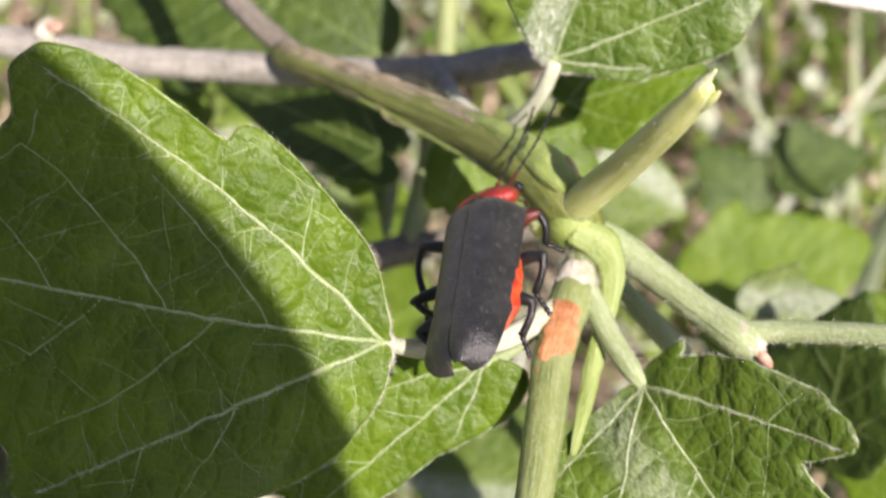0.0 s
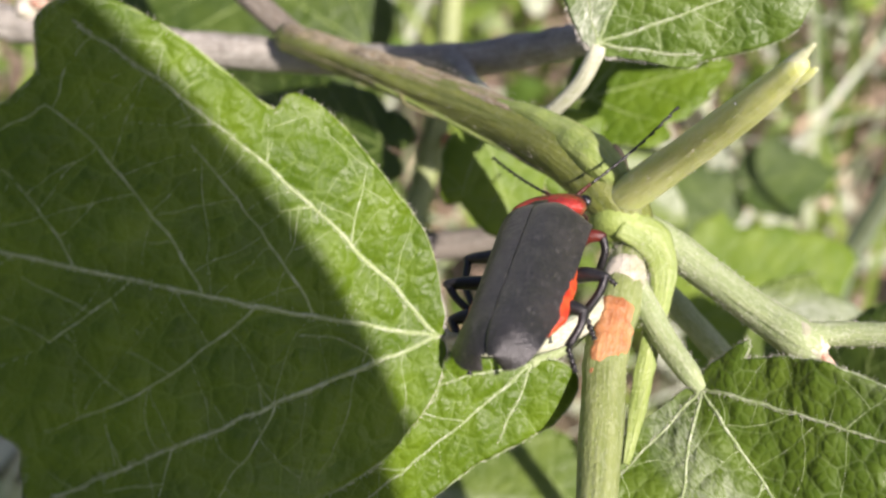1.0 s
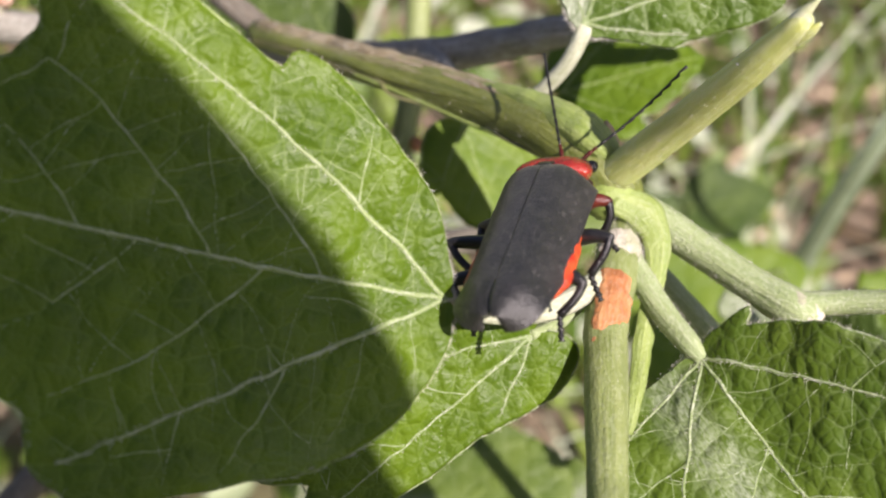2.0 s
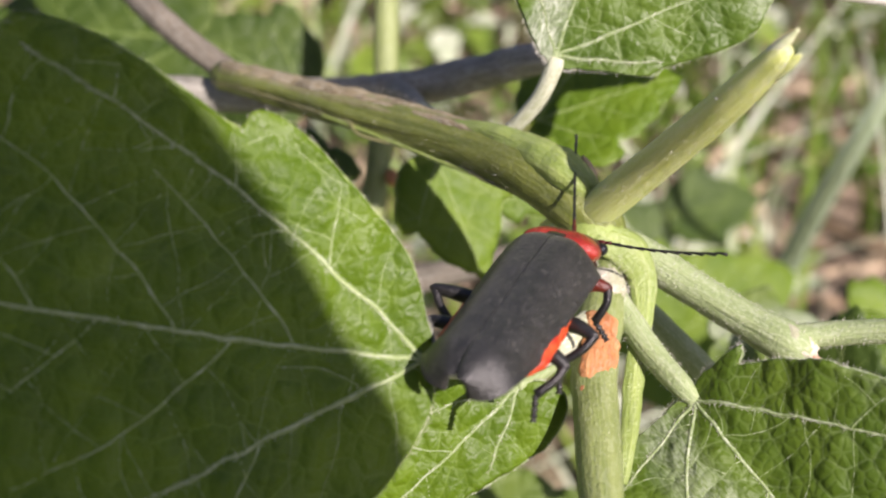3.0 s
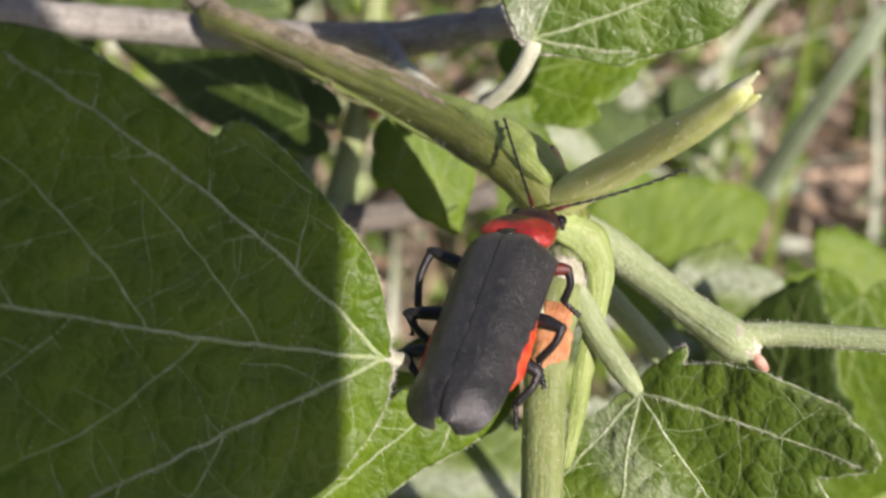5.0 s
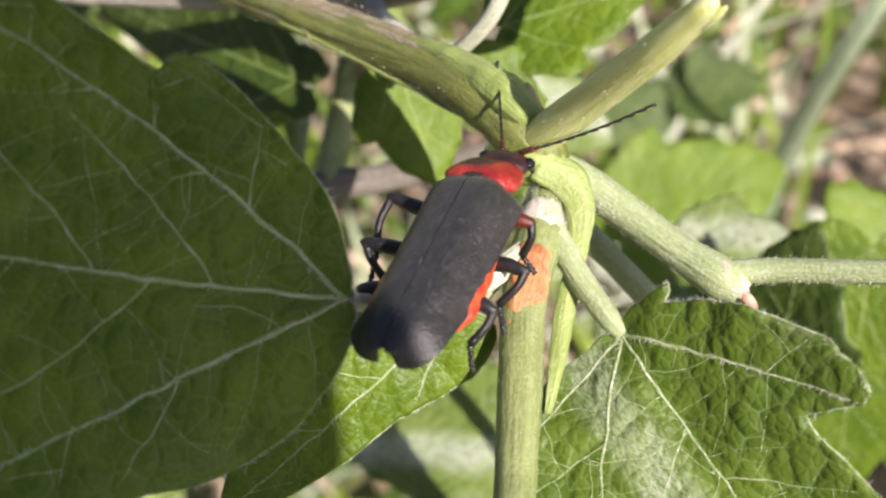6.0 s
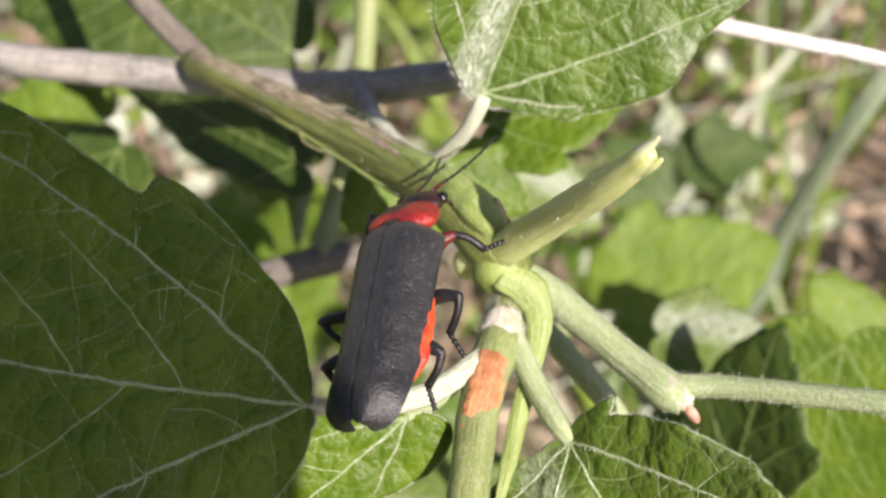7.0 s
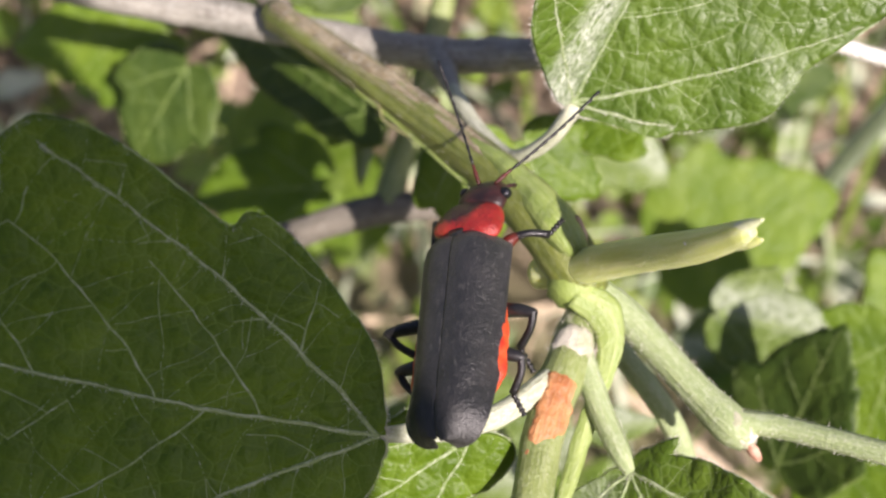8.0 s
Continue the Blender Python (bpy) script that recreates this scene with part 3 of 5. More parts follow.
# ---------------------------------------------------------------- the branch
def build_branch():
    b = thing("poplar_branch", at(6.6, 0.5, -6.0), "green poplar branch with torn bark and a woolly side shoot", "branch")
    stem("main_stem", [(-13.0, 11.2, -23.6, 0.86), (-10.2, 10.2, -21.2, 0.90), (-6.6, 8.9, -18.2, 0.98), (-2.6, 7.4, -14.8, 1.12), (1.9, 5.6, -10.5, 1.27), (5.0, 4.0, -7.3, 1.50), (7.2, 2.0, -5.6, 1.45), (8.2, 0.6, -5.6, 1.1)], M_STEM, b, "green stem", 0.05)
    run = [(-12.6, 11.0, -23.2, 0.86), (-10.2, 10.2, -21.2, 0.90), (-6.6, 8.9, -18.2, 0.98), (-2.6, 7.4, -14.8, 1.12), (1.9, 5.6, -10.5, 1.27), (4.6, 4.2, -7.7, 1.47)]

    def beside(turn, radii, first=0, last=6, lift=0.9):
        """Rows that run along the stem, turned round it from the side that faces up the sun."""
        rows = []
        for k in range(first, last):
            p, r = Vector(run[k][:3]), run[k][3]
            t = (Vector(run[min(5, k + 1)][:3]) - Vector(run[max(0, k - 1)][:3])).normalized()
            e = (Vector((0, 0, 1)) - t * t.z).normalized()
            o = t.cross(e)
            o = o if o.y > 0 else -o
            a = radians(turn + 7 * math.sin(k * 2.1 + turn))
            rows.append((*(p + (e * math.cos(a) + o * math.sin(a)) * r * lift), radii[k - first]))
        return rows

    stem("bark_strip", beside(64, (0.34, 0.42, 0.44, 0.42, 0.30, 0.08), lift=0.80), M_BARK_BROWN, b, "torn brown bark strip", 0.30, 14, 14, 2)
    stem("bark_strip", beside(40, (0.30, 0.26, 0.34, 0.22, 0.26, 0.06), lift=0.84), M_BARK_BROWN, b, "thin torn bark strip", 0.42, 12, 16, 40)
    stem("stem_ridge", beside(86, (0.30, 0.36, 0.36, 0.30, 0.24, 0.10), lift=0.78), M_STEM_OLD, b, "khaki ridge", 0.22, 12, 12, 44)
    stem("stem_ridge", beside(52, (0.16, 0.20, 0.20, 0.20, 0.16, 0.06), lift=0.92), M_STEM_OLD, b, "khaki ridge", 0.30, 10, 12, 45)
    for turn, radii, seed, matter in ((14, (0.22, 0.30, 0.30, 0.24, 0.16, 0.05), 4, M_STEM_OLD), (4, (0.08, 0.11, 0.11, 0.09, 0.08, 0.05), 25, M_STEM_NODE), (-14, (0.30, 0.38, 0.40, 0.34, 0.24, 0.12), 21, M_STEM), (-38, (0.26, 0.34, 0.30, 0.20, 0.12, 0.06), 22, M_STEM_OLD), (-62, (0.30, 0.34, 0.36, 0.30, 0.2, 0.1), 23, M_STEM)):
        stem("stem_ridge", beside(turn, radii, lift=0.82), matter, b, "khaki ridge" if matter is M_STEM_OLD else "", 0.18, 10, 10, seed)
    stem("old_shoot", [(-12.4, 11.3, -24.0, 0.80), (-15.3, 13.5, -25.6, 0.84), (-18.3, 16.2, -27.6, 0.89), (-22.5, 20.5, -32.0, 0.95), (-30.0, 29.0, -38.0, 1.0)], M_BARK_OLD_SHADE, b, "old brown-grey bark with shade in its colour", 0.08, seed=5)
    stem("stub", [(5.6, 0.9, -7.0, 0.80), (7.4, 1.95, -5.2, 0.92), (9.5, 3.85, -1.0, 0.84), (11.5, 5.9, 4.4, 0.72), (12.55, 7.05, 6.8, 0.58), (12.85, 7.4, 7.5, 0.46), (13.0, 7.55, 7.8, 0.22)], M_STUB, b, "yellow-green cut stub", 0.03)
    stem("upright_stem", [(8.6, 0.2, -6.2, 0.9), (7.9, -1.2, -4.8, 1.05), (7.5, -2.4, -3.2, 1.08), (7.1, -3.6, -1.9, 1.05), (6.7, -5.3, 0.1, 0.98), (6.5, -7.8, 2.6, 0.94), (6.2, -10.7, 6.0, 0.84), (5.9, -14.0, 9.0, 0.80), (5.2, -30.0, 12.0, 0.9)], M_STEM_UP, b, "pale green stem", 0.06, seed=6)
    stem("side_branch", [(7.8, 0.9, -6.2, 0.95), (10.1, -0.3, -6.0, 0.92), (11.8, -1.5, -5.2, 0.86), (14.1, -3.1, -3.6, 0.84), (15.7, -4.1, -2.5, 0.98), (16.6, -4.6, -2.1, 0.70)], M_STEM_WOOL, b, "woolly pale side branch", 0.05, seed=7)
    stem("side_shoot", [(15.4, -3.9, -2.5, 0.6), (18.0, -3.65, -2.0, 0.56), (22.0, -3.4, 0.1, 0.55), (27.0, -3.1, 2.8, 0.54), (38.0, -2.6, 8.0, 0.52)], M_STEM_WOOL, b, "thin woolly shoot", 0.05, seed=8)
    stem("stem_fold", [(0.9, 6.9, -10.8, 0.10), (2.8, 6.1, -8.9, 0.52), (4.7, 5.0, -7.0, 0.86), (6.0, 4.1, -5.6, 1.00), (6.9, 3.3, -4.9, 0.84), (7.4, 2.5, -4.7, 0.45)], M_STEM_NODE, b, "bright green fold over the node", 0.14, 16, 10, 41)
    stem("green_strip", [(7.5, 0.9, -4.3, 0.7), (8.8, 0.2, -4.3, 0.86), (9.45, -0.9, -3.9, 0.72), (9.45, -2.3, -3.3, 0.52), (9.05, -3.9, -2.6, 0.42), (8.6, -6.0, -1.6, 0.46), (8.1, -8.2, 0.0, 0.34), (7.8, -9.6, 0.6, 0.15)], M_STEM_NODE, b, "curled green stipule", 0.16, seed=9, flat=0.36, flat_way=way(0.3, 0.1, 1))
    stem("back_shoot", [(8.6, -1.2, -8.6, 0.6), (10.8, -3.4, -8.6, 0.66), (13.6, -6.4, -8.8, 0.66), (15.2, -9.4, -10.0, 0.64), (16.8, -14.0, -12.0, 0.62), (18.5, -22.0, -16.0, 0.62)], M_STEM_WOOL, b, "", 0.06, seed=10)
    for k, (du, dv, dw) in enumerate(((0, 0, 0), (0.4, 0.16, 0.2))):
        stem("torn_fibre", [(-6.2 + du, 7.9 + dv, -16.4 + dw, 0.07), (-4.6, 7.2 + dv, -15.2, 0.10), (-3.5 - du, 6.7 - dv, -14.3, 0.09), (-1.6, 5.8, -12.7 - dw, 0.10), (0.4 + du, 4.8 + dv, -10.8, 0.11), (2.4, 3.9 - dv * 0.5, -8.9 + dw, 0.10), (4.2, 2.9, -7.2, 0.08)], (M_STEM_NODE, M_STEM_OLD)[k], b, "thin torn fibre", 0.12, 8, 8, 11 + k)
    stem("wound", [(7.55, -2.3, -2.25, 0.46), (7.3, -3.0, -1.45, 0.80), (7.0, -3.9, -0.40, 0.84), (6.7, -4.8, 0.52, 0.76), (6.35, -5.6, 1.15, 0.54), (6.0, -6.3, 1.60, 0.16)], M_ORANGE, b, "raw orange wound", 0.36, 18, 14, 12, 0.5, way(0.1, 0.35, 1))
    wool([(9.0, 0.3, -6.1, 0.92), (11.8, -1.5, -5.2, 0.86), (14.1, -3.1, -3.6, 0.84), (16.2, -4.4, -2.3, 0.9)], b, 1500, 1, 0.26)
    wool([(15.4, -3.9, -2.5, 0.6), (18.0, -3.65, -2.0, 0.56), (22.0, -3.4, 0.1, 0.55), (27.0, -3.1, 2.8, 0.54)], b, 900, 2, 0.3)
    wool([(7.9, -1.3, -4.4, 0.55), (8.4, -2.4, -3.4, 0.56), (9.5, -4.3, -2.0, 0.50), (11.0, -6.2, -0.4, 0.40)], b, 1400, 3)
    wool([(8.4, 2.85, -3.2, 0.88), (9.5, 3.85, -1.0, 0.84), (11.5, 5.9, 4.4, 0.71), (12.55, 7.05, 6.8, 0.55)], b, 900, 8, 0.16)
    wool([(7.1, -3.6, -1.9, 1.05), (6.7, -5.3, 0.1, 0.98), (6.5, -7.8, 2.6, 0.94), (6.2, -10.7, 6.0, 0.84)], b, 700, 9, 0.16)
    wool([(-6.6, 9.2, -17.8, 1.3), (-2.6, 7.6, -14.6, 1.4), (1.9, 5.7, -10.4, 1.48), (5.0, 4.0, -7.3, 1.52)], b, 700, 10, 0.18)
    wool([(8.1, -0.9, -4.8, 1.1), (7.5, -2.4, -3.2, 1.1)], b, 900, 4, 0.5, 20)
    lump("knob", at(7.7, -1.7, -3.6), (0.98, 1.25, 0.95), stand(Vector((0, 0, 0)), way(0.2, 1, -0.6), way(0, 0, 1)), M_SCAR, b, "woolly white leaf scar", 0.18, 1)
    lump("node_swelling", at(7.5, 1.0, -5.4), (1.45, 1.35, 1.30), Matrix(), M_STEM_NODE, b, "", 0.12, 2)
    lump("bud_scale", at(7.30, 3.95, -5.0), (0.26, 0.75, 0.16), stand(Vector((0, 0, 0)), way(0.5, -1, 0.1), way(0.1, 0.1, 1)), M_SCALE, b, "dry pale brown bud scale", 0.2, 12)
    lump("shoot_node", at(15.9, -4.1, -2.4), (0.82, 1.25, 0.85), stand(Vector((0, 0, 0)), way(0.75, -0.6, 0.3), way(0, 0, 1)), M_SCAR, b, "woolly white node", 0.2, 3)
    lump("bud", at(16.8, -4.95, -1.8), (0.28, 0.62, 0.28), stand(Vector((0, 0, 0)), way(0.7, -0.8, 0.2), way(0, 0, 1)), M_BUD, b, "small red-brown bud", 0.1, 4)
    lump("scar_bud", at(9.3, -1.05, -4.3), (0.55, 0.4, 0.4), Matrix(), M_BUD, b, "small red-brown bud", 0.2, 5)
    lump("stub_mark", at(11.2, 6.1, 5.0), (0.26, 0.14, 0.1), Matrix(), M_WOOL, b, "", 0.2, 6, 2)
    stem("torn_tip", [(12.35, 7.20, 6.9, 0.32), (12.80, 7.70, 7.7, 0.26), (13.20, 8.15, 8.4, 0.05)], M_CUT, b, "pale torn fibre", 0.1, 10, 6, 17)
    stem("torn_tip", [(12.75, 6.80, 6.9, 0.30), (13.10, 7.05, 7.5, 0.24), (13.40, 7.30, 8.0, 0.06)], M_STUB, b, "", 0.1, 10, 6, 18)


def build_twig():
    t = thing("grey_twig", at(-10, 10.4, -25.5), "grey woody twig with a red-brown end bud", "twig")
    stem("bark", [(-60.0, 16.0, -27.0, 1.3), (-39.7, 12.9, -26.0, 1.22), (-25.2, 10.9, -26.0, 1.15), (-17.1, 10.4, -26.0, 1.13), (-7.0, 9.9, -24.3, 1.08), (-1.2, 10.0, -22.6, 1.10), (3.4, 10.8, -21.0, 1.03), (6.2, 11.3, -20.0, 0.98), (9.3, 11.6, -19.2, 0.80), (14.1, 11.8, -17.7, 0.62), (15.9, 12.0, -17.2, 0.5)], M_BARK, t, "grey bark", 0.16, 18, 10, 13)
    wool([(6.2, 11.8, -20.8, 0.98), (9.3, 11.9, -19.8, 0.80), (14.1, 11.8, -17.7, 0.62)], t, 500, 5, 0.3)
    stem("spur", [(-2.6, 10.1, -23.2, 0.95), (-1.6, 9.3, -21.2, 0.78), (-0.9, 8.6, -19.4, 0.58), (-0.5, 8.2, -18.5, 0.40)], M_BARK, t, "short grey spur", 0.14, 14, 6, 19)
    lump("end_bud", at(16.4, 12.0, -17.2), (0.75, 0.6, 0.6), Matrix(), M_BUD, t, "red-brown end bud", 0.2, 8)
    lump("side_bud", at(-30.5, 12.9, -25.4), (0.9, 1.2, 0.8), Matrix(), M_SCAR, t, "pale woolly bud", 0.2, 9)
    lump("bud_tip", at(-29.6, 13.0, -24.6), (0.6, 0.45, 0.5), Matrix(), M_BUD, t, "red-brown bud tip", 0.2, 10)


def build_back_stem():
    t = thing("back_stem", at(-4, 0, -35), "upright grey-green stem behind the branch with a fork", "stem")
    stem("stalk", [(-2.6, 40.0, -40.0, 0.95), (-3.2, 18.9, -37.0, 0.92), (-3.4, 11.0, -36.4, 0.92), (-4.4, 4.0, -36.2, 0.98), (-5.3, -0.4, -35.5, 1.05), (-5.6, -2.7, -34.2, 1.15)], M_STEM_UP, t, "", 0.06, seed=14)
    stem("fork_arm", [(6.0, -0.6, -36.0, 0.9), (-1.6, -2.2, -35.0, 1.05), (-5.6, -2.8, -34.2, 1.2), (-10.7, -4.3, -30.0, 1.05), (-18.0, -8.0, -24.0, 1.0), (-30.0, -22.0, -22.0, 1.0)], M_BARK_SHADE, t, "grey arm of the fork, shade in its colour", 0.10, seed=15)
    lump("scar", at(-3.0, 5.2, -35.2), (0.5, 0.9, 0.4), Matrix(), M_ORANGE, t, "orange scar", 0.2, 11)


def build_white_stalk():
    t = thing("white_stalk", at(14, 16, -13), "white woolly leaf stalk in full sun", "stalk")
    stem("stalk", [(15.2, 14.7, -14.6, 0.42), (18.9, 14.1, -13.5, 0.42), (22.9, 13.4, -13.5, 0.42), (27.3, 12.7, -13.5, 0.42), (35.4, 11.2, -15.6, 0.42)], M_WOOL, t, "white woolly stalk", 0.05, seed=16)
    wool([(15.2, 14.7, -14.6, 0.42), (18.9, 14.1, -13.5, 0.42), (22.9, 13.4, -13.5, 0.42), (27.3, 12.7, -13.5, 0.42), (35.4, 11.2, -15.6, 0.42)], t, 1500, 6, 0.4)


build_branch()
build_white_stalk()
build_twig()
build_back_stem()


# ---------------------------------------------------------------- the leaves
def build_leaves():
    left = Blade([(-150, 0.3), (-110, 1.0), (-100, 2.0), (-92, 2.9), (-84, 4.1), (-74, 6.0), (-64, 8.0), (-53, 10.2), (-46, 12.8), (-40, 15.5), (-33, 16.6), (-26, 16.2), (-18, 18.5), (-9, 23), (0, 27), (8, 22), (15, 18.4), (20, 18.0), (25, 19.3), (29, 19.0), (33, 17.2), (35, 15.6), (36.5, 13.8), (38, 12.0), (39.3, 10.9), (41, 10.95), (43, 11.2), (46, 10.95), (48.5, 10.2), (51, 9.2), (54, 7.8), (59, 5.9), (68, 4.2), (79, 1.5), (100, 0.4), (150, 0.3)],
                 lambda x, y: 0.004 * x * x - 0.006 * max(0, y - 8) ** 2 * 0.5, 0.012, 1)
    leaf("poplar_leaf", "large dark green lobed poplar leaf with pale veins", stand(at(-0.29, -3.55, 6.41), way(-0.921, 0.208, 0.328), way(0.344, 0.043, 0.938)), left, M_LEAF, M_VEIN,
         [(0, 0.97, -4), (27, 0.95, 8), (-34, 0.95, 0)], 4.6, 62, 420, 0.16, 0.128, fuzz=6000,
         petiole=[(-0.6, -3.6, 6.2, 0.24), (0.0, -3.85, 5.2, 0.36), (0.8, -4.15, 4.0, 0.44), (2.7, -4.3, 2.4, 0.52), (4.7, -4.0, 0.4, 0.55), (6.4, -3.1, -1.6, 0.56), (7.7, -2.4, -3.6, 0.55)], petiole_material=M_PETIOLE)
    right = Blade([(-160, 0.4), (-137, 0.5), (-105, 1.6), (-93, 3.1), (-88, 2.9), (-82, 2.4), (-66, 4.9), (-56, 7.3), (-49, 9.4), (-44, 10.9), (-38, 10.7), (-34, 9.2), (-30, 9.0), (-27, 10.2), (-22, 12.2), (-10, 15), (0, 18), (12, 15), (25, 12.5), (40, 11), (55, 9.2), (68, 7.7), (77, 6.1), (88, 4.6), (91, 3.4), (100, 1.5), (130, 0.5)],
                  lambda x, y: (0.26 if x > 0 else 0.34) * (math.sqrt(x * x + 0.6) - 0.77) + 0.20 - 0.022 * y * y + 0.10 * math.sin(0.9 * y - x), 0.065, 2)
    leaf("poplar_leaf", "green woolly poplar leaf with white-haired veins and wavy edge", stand(at(11.07, -6.24, -0.33), way(0.441, -0.679, 0.587), way(-0.524, 0.336, 0.783)), right, M_LEAF_WOOL, M_VEIN_WOOL,
         [(0, 0.97, 0), (-38, 0.95, -3), (38, 0.95, 3), (72, 0.85, 2)], 4.4, 50, 320, 0.16, 0.108, fuzz=5200, puff=0.15,
         petiole=[(7.9, -1.3, -4.4, 0.60), (8.4, -2.4, -3.4, 0.62), (9.5, -4.3, -2.0, 0.60), (10.5, -5.6, -0.7, 0.52), (11.1, -6.28, -0.32, 0.36)])
    top = Blade([(-150, 0.3), (-100, 0.6), (-70, 1.5), (-58, 3.0), (-50, 5.4), (-40, 7.3), (-25, 8), (-10, 8.4), (0, 8.6), (15, 9.4), (30, 11.5), (40, 15.5), (45, 15.5), (48, 13.6), (52, 11.2), (60, 9.9), (66, 9.2), (71, 6.8), (77, 5.2), (83, 4.6), (86, 2.4), (98, 1.2), (140, 0.4)],
                lambda x, y: (0.75 * -x if x < 0 else 0.30 * x - 0.010 * x * x) - 0.008 * y * y, 0.03, 3)
    leaf("poplar_leaf", "pale green folded poplar leaf with silvery wool along the veins", stand(at(6.14, 9.64, -7.97), way(0.333, 0.917, 0.222), way(0.056, -0.254, 0.966)), top, M_LEAF_TOP, M_VEIN_WOOL,
         [(0, 0.97, 0), (46, 0.95, 3), (-36, 0.95, -2), (74, 0.85, 2)], 4.4, 50, 320, 0.16, 0.105, fuzz=4200, puff=0.16,
         petiole=[(-0.9, 8.6, -19.4, 0.44), (-0.2, 7.9, -17.8, 0.50), (1.5, 6.6, -14.4, 0.50), (3.5, 6.1, -11.0, 0.40), (5.2, 7.5, -9.0, 0.42), (6.0, 9.0, -8.1, 0.44), (6.2, 9.6, -8.0, 0.36)], petiole_material=M_PETIOLE)
    low = Blade([(-150, 0.7), (-124, 2.1), (-110, 2.4), (-90, 2.6), (-60, 3.1), (-45, 3.5), (-34, 4.0), (-21, 5.2), (-15, 7.2), (-10, 9.5), (-4, 12.5), (2, 13.0), (7, 11.6), (12, 13.4), (17, 14.0), (20, 9.0), (24, 6.8), (32, 5.2), (50, 4.1), (75, 3.0), (110, 1.2), (150, 0.5)],
                lambda x, y: 0.02 * x * x - 0.010 * y * y, 0.02, 4)
    leaf("poplar_leaf", "small bright green poplar leaf under the beetle", stand(at(3.5, -5.37, 0.26), way(-0.718, -0.682, 0.142), way(0.248, -0.059, 0.967)), low, M_LEAF, M_VEIN_WOOL,
         [(0, 0.95, 0), (28, 0.85, 3), (-26, 0.85, -3)], 3.6, 30, 220, 0.15, 0.11, fuzz=1500,
         petiole=[(3.4, -5.4, 0.2, 0.25), (4.8, -4.8, -1.0, 0.35), (7.0, -2.8, -3.8, 0.45)])


def far_blade(size, seed, bend=0.010, teeth=0.07, slim=1.0):
    """A lobed poplar leaf of a given length."""
    shape = ((-150, 0.05), (-110, 0.22), (-85, 0.36), (-66, 0.46), (-56, 0.60), (-46, 0.66), (-36, 0.60), (-26, 0.70), (-14, 0.82), (0, 1.0), (14, 0.82), (26, 0.70), (36, 0.60), (46, 0.66), (56, 0.60), (66, 0.46), (85, 0.36), (110, 0.22), (150, 0.05))
    if slim < 1:
        bent = [(r * slim * math.sin(radians(a)), r * math.cos(radians(a))) for a, r in shape]
        shape = [(math.degrees(math.atan2(x, y)), math.hypot(x, y)) for x, y in bent]
    return Blade([(a, r * size) for a, r in shape], lambda x, y: 0.012 * x * x - bend * y * y, teeth, seed)


def far_leaf(label, o, tip, face, size, material, seed, petiole=None, bend=0.010, slim=1.0):
    return leaf("poplar_leaf", label, stand(at(*o), way(*tip), way(*face)), far_blade(size, seed, bend, slim=slim), material, M_VEIN_FAR,
                [(0, 0.96, 0), (38, 0.9, 2), (-38, 0.9, -2)], 3.2, 20, 90, 0.16, 0.11, "poplar leaves behind", petiole, M_STEM_WOOL)


